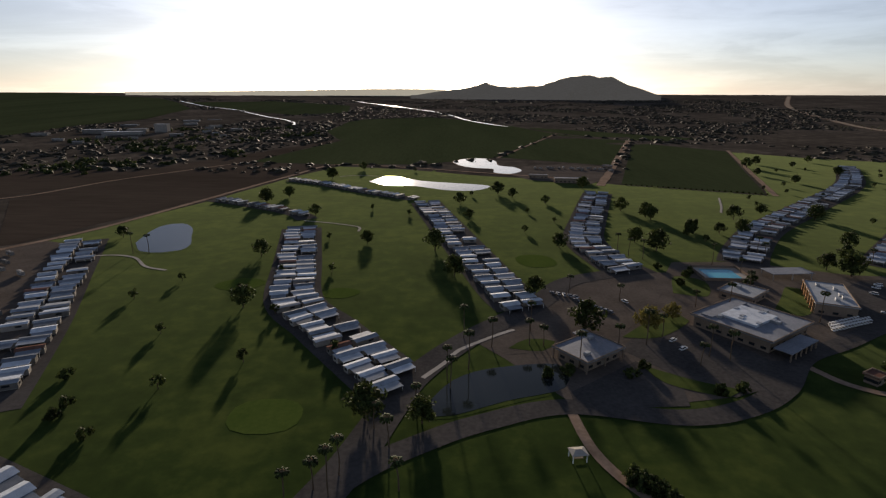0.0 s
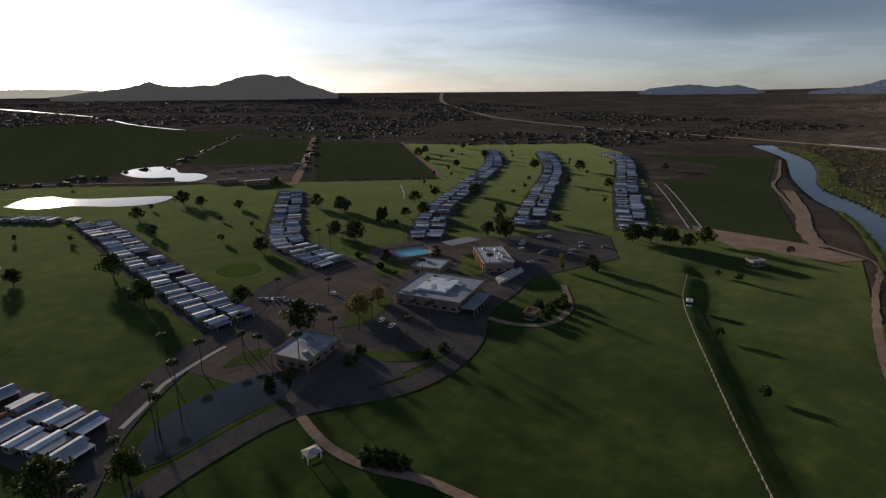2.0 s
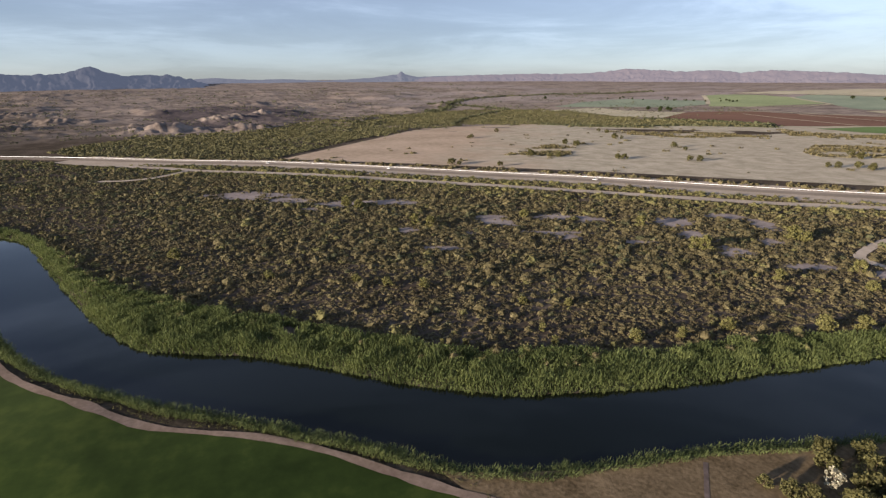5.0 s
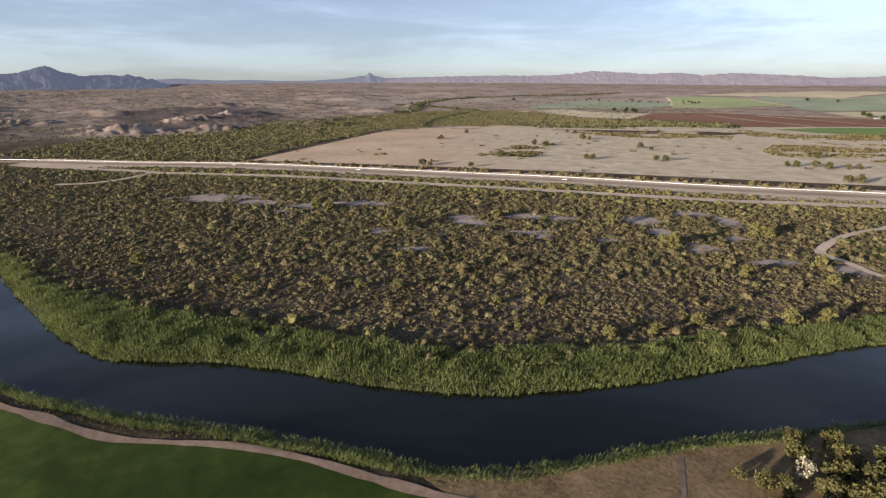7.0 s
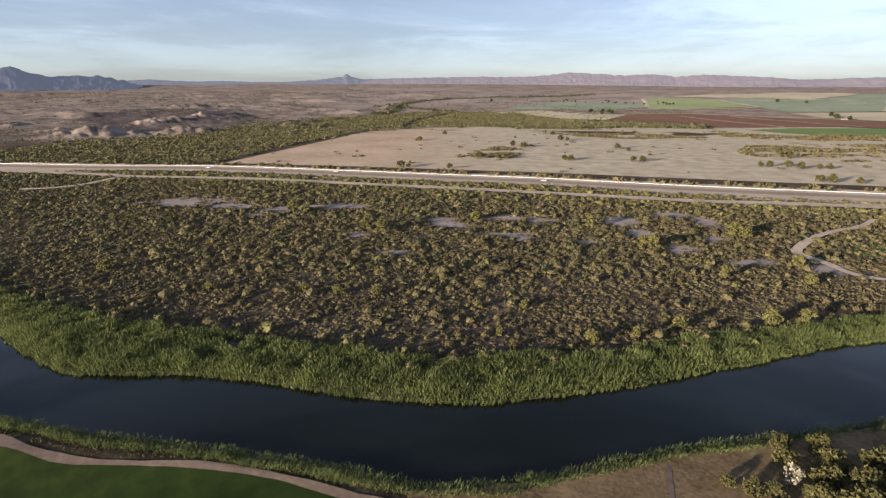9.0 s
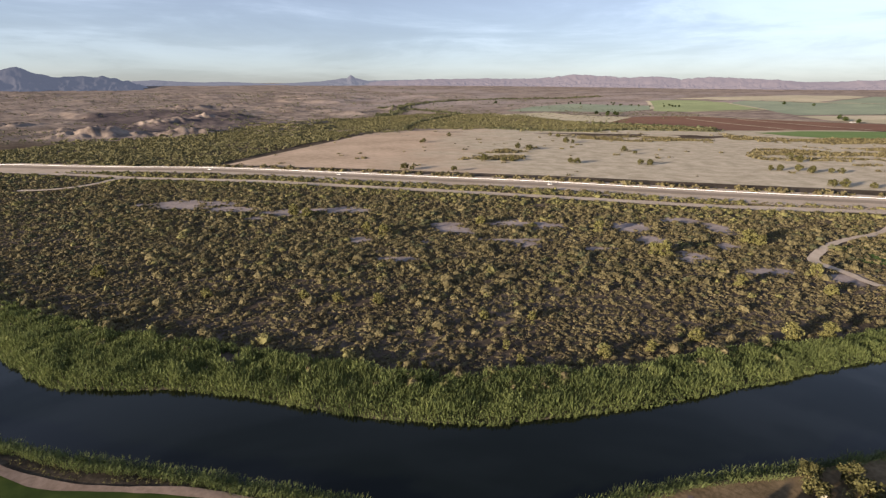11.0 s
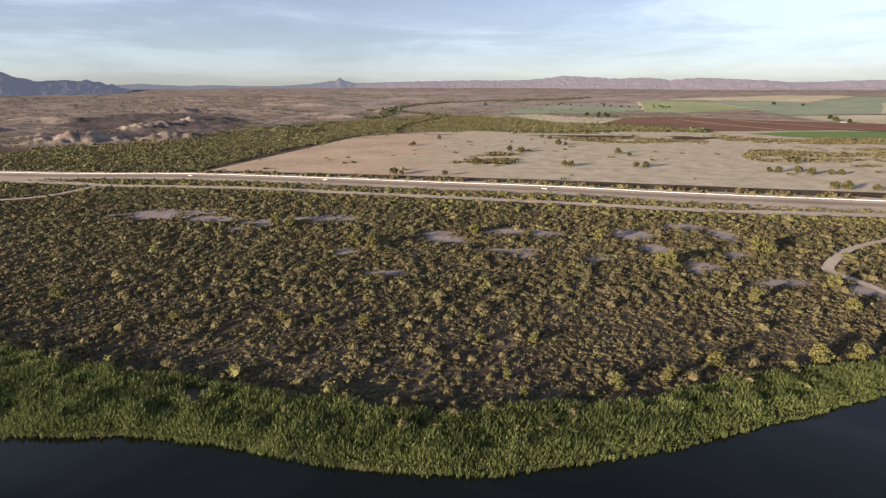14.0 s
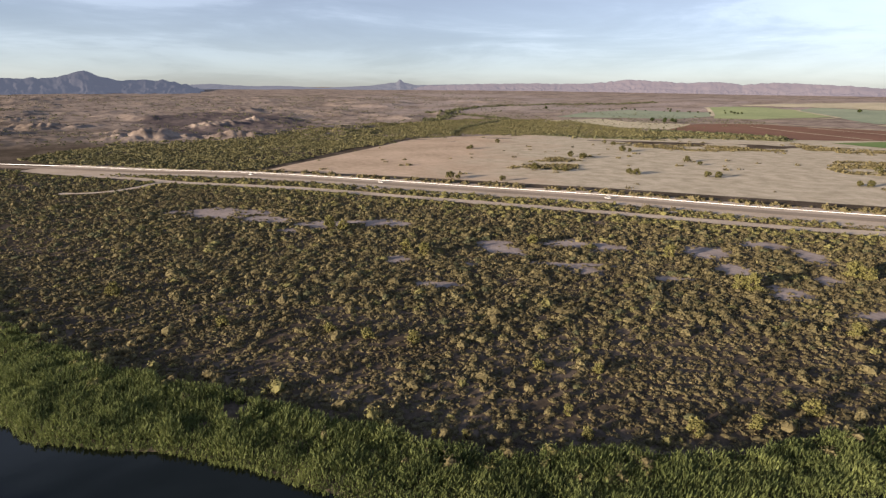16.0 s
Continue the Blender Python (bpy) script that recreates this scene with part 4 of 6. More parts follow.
# ---- scrub ----
rng = np.random.default_rng(5)


def flakes(centres, radii, heights, count, size, seed, jitter=0.75):
    """Leaf flakes over domes: every flake a bent triangle facing outwards more or less."""
    g = np.random.default_rng(seed)
    n = len(centres)
    az = g.uniform(0, 2 * np.pi, (n, count))
    up = g.uniform(-0.1, 1, (n, count))
    side = np.sqrt(1 - np.clip(up, 0, 1) ** 2)
    out = np.stack([side * np.cos(az), side * np.sin(az), up], -1)
    lump = 1 + 0.35 * np.sin(az * 3 + g.uniform(0, 6, (n, 1))) * side + 0.16 * g.standard_normal((n, count))
    pos = out * lump[..., None] * np.stack([radii, radii, heights], -1)[:, None, :] + centres[:, None, :]
    nor = out + jitter * g.standard_normal(out.shape)
    nor /= np.linalg.norm(nor, axis=-1, keepdims=True)
    a = np.cross(nor, g.standard_normal(out.shape))
    a /= np.linalg.norm(a, axis=-1, keepdims=True) + 1e-9
    b = np.cross(nor, a)
    s = size * g.uniform(0.6, 1.4, (n, count))[..., None] * (np.ones((n, 1)) if np.ndim(size) == 0 else 1)[..., None] if np.ndim(size) == 0 else size[:, None, None] * g.uniform(0.6, 1.4, (n, count))[..., None]
    tri = np.stack([pos - a * s * 0.6 - b * s * 0.5, pos + a * s * 0.6 - b * s * 0.4, pos + b * s * 0.8], -2)
    return tri.reshape(-1, 3)


def flake_object(name, tris, mat, label, category):
    me = bpy.data.meshes.new(name)
    n = len(tris)
    me.vertices.add(n)
    me.vertices.foreach_set("co", tris.astype(np.float32).ravel())
    me.loops.add(n)
    me.loops.foreach_set("vertex_index", np.arange(n, dtype=np.int32))
    me.polygons.add(n // 3)
    me.polygons.foreach_set("loop_start", np.arange(0, n, 3, dtype=np.int32))
    me.materials.append(mat)
    me.update(calc_edges=True)
    return tagged(new(name, me), label, category, kind="stuff")


def scatter(x0, x1, y0, y1, pitch, g):
    xs, ys = np.meshgrid(np.arange(x0, x1, pitch), np.arange(y0, y1, pitch))
    p = np.stack([xs.ravel(), ys.ravel()], 1)
    return p + g.uniform(-0.5, 0.5, p.shape) * pitch


def mounds(centres, radii, heights, seed, sides=8, levels=((0.0, 0.95), (0.45, 0.9), (0.8, 0.55))):
    """A lumpy leafy body for every bush: rings and a top, pushed in and out."""
    g = np.random.default_rng(seed)
    n, m = len(centres), len(levels)
    a = np.linspace(0, 2 * np.pi, sides, endpoint=False)[None, None, :] + g.uniform(0, 6, (n, 1, 1))
    lift, wide = (np.array([q[k] for q in levels])[None, :, None] for k in (0, 1))
    lump = 1 + 0.25 * np.sin(a * 2 + g.uniform(0, 6, (n, 1, 1))) + 0.22 * g.standard_normal((n, m, sides))
    r = radii[:, None, None] * wide * lump
    z = heights[:, None, None] * (lift + 0.09 * g.standard_normal((n, m, sides)) * (lift > 0))
    ring = np.stack([r * np.cos(a), r * np.sin(a), z], -1) + centres[:, None, None, :]
    top = centres + np.stack([0.2 * radii * g.standard_normal(n), 0.2 * radii * g.standard_normal(n), heights * g.uniform(0.9, 1.1, n)], -1)
    k = np.arange(sides)
    j = (k + 1) % sides
    tri = []
    for lo in range(m - 1):
        tri.append(np.stack([ring[:, lo, k], ring[:, lo, j], ring[:, lo + 1, j]], 2))
        tri.append(np.stack([ring[:, lo, k], ring[:, lo + 1, j], ring[:, lo + 1, k]], 2))
    tri.append(np.stack([ring[:, -1, k], ring[:, -1, j], np.repeat(top[:, None, :], sides, 1)], 2))
    return np.concatenate([t.reshape(-1, 3) for t in tri])


LOW = dict(sides=5, levels=((0.0, 1.0), (0.6, 0.72)))


def bushes(pts, radius, high, bands, seed, **body):
    """Bodies with leaf flakes over them; bands: from, to, flakes a bush and their size."""
    base = np.column_stack([pts, height(pts[:, 0], pts[:, 1]) - 0.1])
    eye_d = np.hypot(pts[:, 0] - 40, pts[:, 1] + 15)
    tris = [mounds(base, radius * 0.86, high * 0.9, seed, **body)]
    for lo, hi, count, fl in bands:
        k = (eye_d >= lo) & (eye_d < hi)
        tris.append(flakes(base[k], radius[k], high[k], count, fl * radius[k] ** 0.7, seed + int(lo) + 1, 0.3))
    return np.concatenate(tris)


# the edge between the reeds and the scrub, going upstream
REED_EDGE = [(30, -420), (60, -330), (92, -238), (100, -205), (106, -195), (114, -170), (118, -155), (119, -142), (126, -126), (134, -109), (144, -87), (154, -72), (168, -60), (182, -46), (200, -32), (212, -19), (226, -3), (244, 13), (262, 26), (298, 48), (390, 86), (432, 112), (492, 162), (584, 232), (705, 322), (830, 395)]
reed_line = spline(REED_EDGE, 14)
dirt_line, loop_line = spline(DIRT_ROAD, 20), spline(LOOP, 10)
branch_line = spline([(660, -6), (631, 18), (618, 36), (616, 56), (624, 78)], 10)
SHRUB_BANDS = ((0, 210, 90, 0.27), (210, 330, 55, 0.33), (330, 560, 24, 0.5), (560, 2000, 10, 0.8))


def scrub_ground(p, gap):
    """Where scrub may grow between the reeds and the roads, with the distances to reeds and dirt road."""
    d_r, _, s_r = to_line(p[:, 0], p[:, 1], reed_line)
    d_d, _, s_d = to_line(p[:, 0], p[:, 1], dirt_line)
    d_l, _, _ = to_line(p[:, 0], p[:, 1], loop_line)
    d_b, _, _ = to_line(p[:, 0], p[:, 1], branch_line)
    d_h, _, s_h = to_line(p[:, 0], p[:, 1], hw)
    between = (s_h > 0) & (d_h > 22) & (d_d > 8) & (p[:, 0] < 740)
    ok = (d_r * -s_r > gap) & (((s_d > 0) & (d_d > 9.5)) | between) & (d_l > 3.5) & (d_b > 6) & (s_h > 0) & (d_h > 16)
    return ok & ~inside(p[:, 0], p[:, 1], river_poly), d_r, d_d


def reach_of(p):
    return p[:, 0] + 0.35 * np.abs(p[:, 1] - 100)


# large rounded bushes, close-set towards the roads and thin by the reeds
pts = scatter(20, 1000, -640, 560, 3.5, rng)
ok, d_r, d_d = scrub_ground(pts, 3)
back = step(45, 95, d_r + 30 * (fbm(pts[:, 0] / 45, pts[:, 1] / 45, 2, 78) - 0.5)) * (1 - 0.55 * step(0, 60, pts[:, 1]) * step(300, 340, pts[:, 0]))
clump = fbm(pts[:, 0] / 16, pts[:, 1] / 16, 3, 79)
upstream = step(150, 250, pts[:, 0] + 0.6 * pts[:, 1])
likely = 0.17 + 0.14 * upstream + 0.6 * back * step(0.3, 0.5, clump)
ok &= (clearing(pts[:, 0], pts[:, 1]) < 0.12 + 0.25 * rng.uniform(size=len(pts))) & (rng.uniform(size=len(pts)) < likely)
pts, back, d_d, d_r, clump = pts[ok], back[ok], d_d[ok], d_r[ok], clump[ok]
radius = np.clip(np.exp(rng.normal(0, 0.28, len(pts))) * (1.15 + 0.6 * back + 1.6 * np.clip(clump - 0.5, 0, 0.3)), 0.7, 3.6)
high = radius * rng.uniform(0.55, 0.95, len(pts)) * (1 + 0.35 * (1 - back))
lush = (d_d + 34 * clump + 12 * rng.standard_normal(len(pts)) < 46) | (rng.uniform(size=len(pts)) < 0.08)
deep_green = ~lush & (rng.uniform(size=len(pts)) < 0.10 + 0.22 * step(0, 80, pts[:, 1]) * step(300, 380, pts[:, 0]))
for k, (where, mat, label) in enumerate(((~lush & ~deep_green, M_BUSH, "dense olive and brown desert scrub across the river"), (lush, M_BUSH_GREEN, "greener scrub lining the dirt road"), (deep_green, M_BUSH_DARK, "deep green bushes scattered in the scrub"))):
    flake_object("scrub", bushes(pts[where], radius[where], high[where], SHRUB_BANDS, 100 * k + 7), mat, label, "scrub")

# small bushes fill the ground between, in loose rows near the river
pts = scatter(20, 800, -640, 420, 1.85, rng)
ok, d_r, d_d = scrub_ground(pts, -2)
eye_d = np.hypot(pts[:, 0] - 40, pts[:, 1] + 15)
v_row = 0.85 * pts[:, 0] - 0.53 * pts[:, 1]
rows_on = 0.5 + 0.5 * np.sin(v_row / 1.45 + 5 * fbm(pts[:, 0] / 40, pts[:, 1] / 40, 2, 81))
in_rows = step(60, -20, pts[:, 1] + 0.3 * pts[:, 0]) * (1 - step(70, 110, d_r))
patch = fbm(pts[:, 0] / 20, pts[:, 1] / 20, 3, 82)
keep = ok & (eye_d < 620) & (clearing(pts[:, 0], pts[:, 1]) < 0.25 + 0.75 * rng.uniform(size=len(pts)) ** 2) & (rng.uniform(size=len(pts)) < (0.9 - 0.45 * step(300, 420, eye_d)) * (1 - 0.5 * in_rows * (1 - rows_on)) * (0.75 + 0.25 * step(0.3, 0.5, patch)))
pts, patch = pts[keep], patch[keep]
rad = np.clip(np.exp(rng.normal(-0.12, 0.25, len(pts))) * (1.0 + 0.7 * patch), 0.6, 2.1)
flake_object("brush", bushes(pts, rad, rad * rng.uniform(0.4, 0.7, len(pts)), ((0, 230, 11, 0.42), (230, 620, 4, 0.7)), 300, **LOW), M_BRUSH, "low dry brown brush between the bushes", "brush")

# tall shrubs in the damp strip behind the reeds
pts = scatter(90, 420, -260, 110, 4.2, rng)
d_r, _, s_r = to_line(pts[:, 0], pts[:, 1], reed_line)
d_w, _, s_w = to_line(pts[:, 0], pts[:, 1], far_line)
damp = fbm(pts[:, 0] / 13, pts[:, 1] / 13, 2, 84)
ok = (s_w < 0) & (d_w > 7) & (d_r < 9) & (rng.uniform(size=len(pts)) < (0.22 + 0.3 * step(190, 240, pts[:, 0])) * step(0.38, 0.5, damp) * 1.4)
pts = pts[ok]
radius = np.exp(rng.normal(0.45, 0.25, len(pts)))
where = rng.uniform(size=len(pts)) < 0.5
for k, mat in enumerate((M_BUSH_GREEN, M_BUSH)):
    pick = where == (k == 0)
    flake_object("scrub", bushes(pts[pick], radius[pick], radius[pick] * 1.6, SHRUB_BANDS, 500 + 60 * k), mat, "tall shrubs at the back of the reeds", "scrub")

# green scrub beyond the highway, up to the clay hills
GREEN_BELT = np.array([(720, -60), (800, 40), (880, 130), (942, 170), (1040, 140), (1110, 60), (1125, -30), (1160, -110), (1225, -215), (1400, -400), (1480, -520), (1540, -700), (1530, -880), (1430, -1010), (1272, -1060), (1003, -1012), (954, -1050), (760, -1090), (705, -1035), (820, -925), (860, -795), (1015, -712), (1104, -550), (1080, -462), (891, -262), (709, -98)], float)
pts = scatter(600, 1700, -1200, 320, 5.0, rng)
thick = fbm(pts[:, 0] / 60, pts[:, 1] / 60, 4, 80)
d_hw, _, s_hw = to_line(pts[:, 0], pts[:, 1], hw)
d_edge, _, _ = to_line(pts[:, 0], pts[:, 1], np.concatenate([GREEN_BELT, GREEN_BELT[:1]]))
belt = inside(pts[:, 0], pts[:, 1], GREEN_BELT)
keep = (s_hw < 0) & (d_hw > 26) & (rng.uniform(size=len(pts)) < np.where(belt, 0.45 + 0.5 * step(0.35, 0.55, thick), 0.5 * step(0.5, 0.62, thick) * (1 - step(10, 70, d_edge)) * (pts[:, 0] - 0.9 * pts[:, 1] > 1050)))
sand = np.array([(704, -111), (879, -284), (1046, -446), (1007, -610), (872, -755), (655, -985), (430, -1030), (250, -1000), (100, -800), (60, -712), (230, -566), (285, -516), (435, -388), (590, -236)], float)
keep &= ~inside(pts[:, 0], pts[:, 1], sand)
pts = pts[keep]
radius = np.clip(np.exp(rng.normal(0.6, 0.3, len(pts))), 1.0, 3.6)
FAR_BANDS = ((0, 3000, 9, 1.1),)
flake_object("scrub", bushes(pts, radius * 1.3, radius * 0.7, FAR_BANDS, 91, **LOW), M_BUSH_FAR, "green desert scrub beyond the highway", "scrub")

# a wash with thicker trees winds through the far clay, and a row stands along the sandy field's far side
spots = []
for line_pts, wide, gap in (([(1540, -690), (1640, -800), (1760, -860), (1890, -960), (2010, -1150), (1990, -1400), (1910, -1650), (1900, -1950)], 34, 5.5), ([(1500, -940), (1700, -900), (1850, -830)], 20, 6), ([(1085, -540), (1180, -600), (1300, -700), (1398, -800), (1497, -940)], 5, 5), ([(1000, -1010), (940, -1045), (760, -1090), (700, -1030)], 13, 3.5), ([(1000, -720), (860, -800), (815, -930), (700, -1040)], 9, 7)):
    line = spline(line_pts, gap)
    for c in range(3 if wide > 8 else 1):
        spots.append(line + rng.normal(0, wide / 2.5, line.shape))
pts = np.concatenate(spots)
radius = np.clip(np.exp(rng.normal(1.15, 0.3, len(pts))), 1.6, 6)
flake_object("scrub", bushes(pts, radius * 1.2, radius * 1.05, FAR_BANDS, 95, **LOW), M_BUSH_DARK, "dark trees and brush along a far wash", "scrub")

# shrubs on the sandy field: a belt behind the highway, olive mats and streaks towards the crops
pts = scatter(40, 1050, -1150, 0, 5.0, rng)
d_hw, _, s_hw = to_line(pts[:, 0], pts[:, 1], hw)
spot = fbm(pts[:, 0] / 26, pts[:, 1] / 14, 3, 83)
by_road = (s_hw < 0) & (d_hw > 26) & (d_hw < 30 + 16 * spot) & (rng.uniform(size=len(pts)) < 0.9 * step(0.3, 0.45, spot))
mats = np.zeros(len(pts), bool)
for zone in ([(462, -755), (472, -870), (428, -890), (340, -1010), (270, -900), (290, -760), (326, -700), (374, -675), (423, -704)], [(670, -1005), (569, -990), (435, -1131), (340, -1080), (399, -1035), (484, -925), (572, -900)], [(820, -708), (712, -815), (611, -900), (560, -830), (649, -733), (746, -695)], [(600, -370), (690, -520), (650, -545), (560, -440), (545, -400)]):
    mats |= inside(pts[:, 0], pts[:, 1], np.array(zone, float))
streak_on = fbm((0.53 * pts[:, 0] + 0.85 * pts[:, 1]) / 60, (0.85 * pts[:, 0] - 0.53 * pts[:, 1]) / 14, 3, 85)
lone_on = inside(pts[:, 0], pts[:, 1], sand) & (rng.uniform(size=len(pts)) < 0.004)
keep = (by_road | (mats & (streak_on > 0.5)) | lone_on) & ~inside(pts[:, 0], pts[:, 1], np.array(RED_FIELD, float))
pts, by_road = pts[keep], by_road[keep]
radius = np.clip(np.exp(rng.normal(0.75, 0.3, len(pts))), 1.0, 4)
flake_object("scrub", bushes(pts, radius * np.where(by_road, 1.1, 1.5), radius * np.where(by_road, 0.9, 0.35), FAR_BANDS, 97, **LOW), M_BUSH, "olive shrubs and low mats on the sandy field", "scrub")

# sparse dark shrubs dot the clay plain, thicker in its hollows
pts = scatter(1020, 3000, -1500, 1500, 17, rng)
pts = pts[(reach_of(pts) > 1150) & ~inside(pts[:, 0], pts[:, 1], GREEN_BELT)]
hollow = fbm(pts[:, 0] / 120, pts[:, 1] / 70, 4, 86)
pts = pts[rng.uniform(size=len(pts)) < 0.1 + 0.8 * step(0.48, 0.62, hollow)]
radius = np.clip(np.exp(rng.normal(0.6, 0.35, len(pts))), 0.8, 4)
base = np.column_stack([pts, height(pts[:, 0], pts[:, 1]) - 0.1])
flake_object("desert_scrub", flakes(base, radius * 1.4, radius * 0.8, 7, 1.3 * radius ** 0.5, 98, 0.4), M_BUSH_DARK, "sparse dark shrubs over the clay plain", "scrub")

strip("field_ditch", [(716, -90), (731, -112), (800, -168), (890, -256), (968, -345), (1051, -449), (1234, -616), (1398, -806), (1497, -944)], 7, M_BANK, 0.5, "dark ditch track along the sandy field", "ditch", gap=12, ragged=1)

# a narrow grey-brown strip slanting over the straw bank
strip("bank_strip", [(79, -106), (73, -99), (64, -89), (52, -78)], 1.3, M_SOIL, 0.27, "narrow grey-brown strip down the dry bank", "path", gap=2, ragged=0.4)

# ---- reeds along the banks ----
def blades(roots, tall, width, lean, count, seed):
    g = np.random.default_rng(seed)
    n = len(roots)
    az = g.uniform(0, 2 * np.pi, (n, count))
    ln = g.uniform(0.1, lean, (n, count))
    h = tall[:, None] * g.uniform(0.55, 1.1, (n, count))
    dr = np.stack([np.cos(az), np.sin(az), 0 * az], -1)
    sd = np.stack([-np.sin(az + 0.6), np.cos(az + 0.6), 0 * az], -1)
    root = roots[:, None, :] + dr * 0.6 * g.uniform(0, 1, (n, count))[..., None]
    mid_ = root + dr * (ln * h * 0.3)[..., None] + np.array([0, 0, 1.0]) * (h * 0.6)[..., None]
    tip = root + dr * (ln * h)[..., None] + np.array([0, 0, 1.0]) * (h * 0.92)[..., None]
    w = (width * g.uniform(0.6, 1.3, (n, count)))[..., None]
    t1 = np.stack([root - sd * w * 0.5, root + sd * w * 0.5, mid_ + sd * w], -2)
    t2 = np.stack([mid_ - sd * w * 0.6, mid_ + sd * w, tip], -2)
    return np.concatenate([t1.reshape(-1, 3), t2.reshape(-1, 3)])


pts = scatter(20, 460, -360, 170, 0.9, rng)
d_far, _, s_far = to_line(pts[:, 0], pts[:, 1], far_line)
d_r, _, s_r = to_line(pts[:, 0], pts[:, 1], reed_line)
rag = 7 * (fbm(pts[:, 0] / 12, pts[:, 1] / 12, 3, 60) - 0.5)
edge = 2.4 * (fbm(pts[:, 0] / 7, pts[:, 1] / 7, 2, 61) - 0.5)
dd = d_far * -s_far
patchy = fbm(pts[:, 0] / 9, pts[:, 1] / 9, 3, 65)
ok = (dd > -1.2 + edge) & (d_r * s_r > rag - 1.5) & ((patchy < 0.74) | (dd < 9) | (pts[:, 0] < 170))
pts, dd = pts[ok], dd[ok]
g_d = np.hypot(pts[:, 0] - 40, pts[:, 1] + 15)
thin = rng.uniform(size=len(pts)) < np.where(g_d < 230, 1, 0.6)
pts, dd = pts[thin], dd[thin]
tall = (1.5 + 3.4 * fbm(pts[:, 0] / 5, pts[:, 1] / 5, 3, 62)) * (0.5 + 0.5 * step(-1, 3, dd))
roots = np.column_stack([pts, np.maximum(height(pts[:, 0], pts[:, 1]), WATER_Z) - 0.1])
flake_object("reeds", blades(roots, tall, 0.19, 0.26, 11, 63), M_REED, "tall green reeds lining the far river bank", "reeds")
pts = scatter(440, 900, 120, 520, 2.6, rng)
d_far, _, s_far = to_line(pts[:, 0], pts[:, 1], far_line)
ok = ((d_far * -s_far) > -1) & (d_far * -s_far < 16)
pts = pts[ok]
roots = np.column_stack([pts, np.maximum(height(pts[:, 0], pts[:, 1]), WATER_Z) - 0.1])
flake_object("reeds", blades(roots, 3 + 0 * pts[:, 0], 0.8, 0.8, 5, 64), M_REED, "reeds along the upstream bank", "reeds")
pts = scatter(0, 460, -330, 200, 0.8, rng)
d_n, _, s_n = to_line(pts[:, 0], pts[:, 1], near_line)
wid = 3.2 + 4.0 * (fbm(pts[:, 0] / 16, pts[:, 1] / 16, 3, 66) - 0.4)
ok = (d_n * s_n > -1.3) & (d_n * s_n < wid)
pts = pts[ok]
roots = np.column_stack([pts, np.maximum(height(pts[:, 0], pts[:, 1]), WATER_Z) - 0.1])
flake_object("reeds", blades(roots, 1.3 + 1.9 * fbm(pts[:, 0] / 6, pts[:, 1] / 6, 2, 67), 0.12, 0.6, 10, 68), M_REED, "low reeds fringing the lawn side of the river", "reeds")
sheet("bank_soil", [(336, 115), (283, 97), (241, 79), (207, 63), (188, 50), (173, 37), (155, 21.5), (145, 8), (136.5, -5), (128, -15), (118.5, -24), (108.5, -32), (99.5, -39.5), (93, -45), (100, -50), (117, -34), (142, -8), (171, 24), (199, 50), (241, 73), (295, 92), (338, 111)], M_BANK, 0.12, "dark weedy soil between path and reeds", "bank", cell=1)
# weeds on the near bank
pts = scatter(88, 330, -50, 116, 1.1, rng)
d_n, _, s_n = to_line(pts[:, 0], pts[:, 1], near_line)
d_p, _, s_p = to_line(pts[:, 0], pts[:, 1], spline([(283, 97), (241, 79), (207, 63), (188, 50), (173, 37), (155, 21.5), (145, 8), (136.5, -5), (128, -15), (118.5, -24), (108.5, -32), (99.5, -39.5), (92, -46)], 6))
weedy = fbm(pts[:, 0] / 9, pts[:, 1] / 9, 3, 88)
pts = pts[(s_n > 0) & (s_p > 0) & (d_p > 2.2) & (weedy < 0.56)]
pts = pts[rng.uniform(size=len(pts)) < 0.75]
base = np.column_stack([pts, height(pts[:, 0], pts[:, 1])])
rad = rng.uniform(0.3, 0.8, len(pts))
flake_object("weeds", flakes(base, rad, rad, 12, 0.24, 89, 0.5), M_BANKBUSH, "low olive weeds on the bank beside the path", "weeds")
sheet("dry_bank", [(102, -44), (96, -55), (86, -79), (78, -107), (63, -146), (40, -204), (0, -200), (16, -120), (40, -88), (64, -70), (86, -50)], M_STRAW, 0.2, "dry straw-coloured grass on the bank", "bank", smooth_edge=6)
# ---- homes and vehicles ----
HOME_LABELS = {
    "long_home": "long grey-roofed mobile home with a deep carport",
    "double_home": "wide pale-roofed double mobile home",
    "park_home": "white metal-roofed park home with a carport awning",
    "gable_home": "cream mobile home with a low grey gable roof",
    "red_home": "mobile home with a red-brown roof and awning",
}


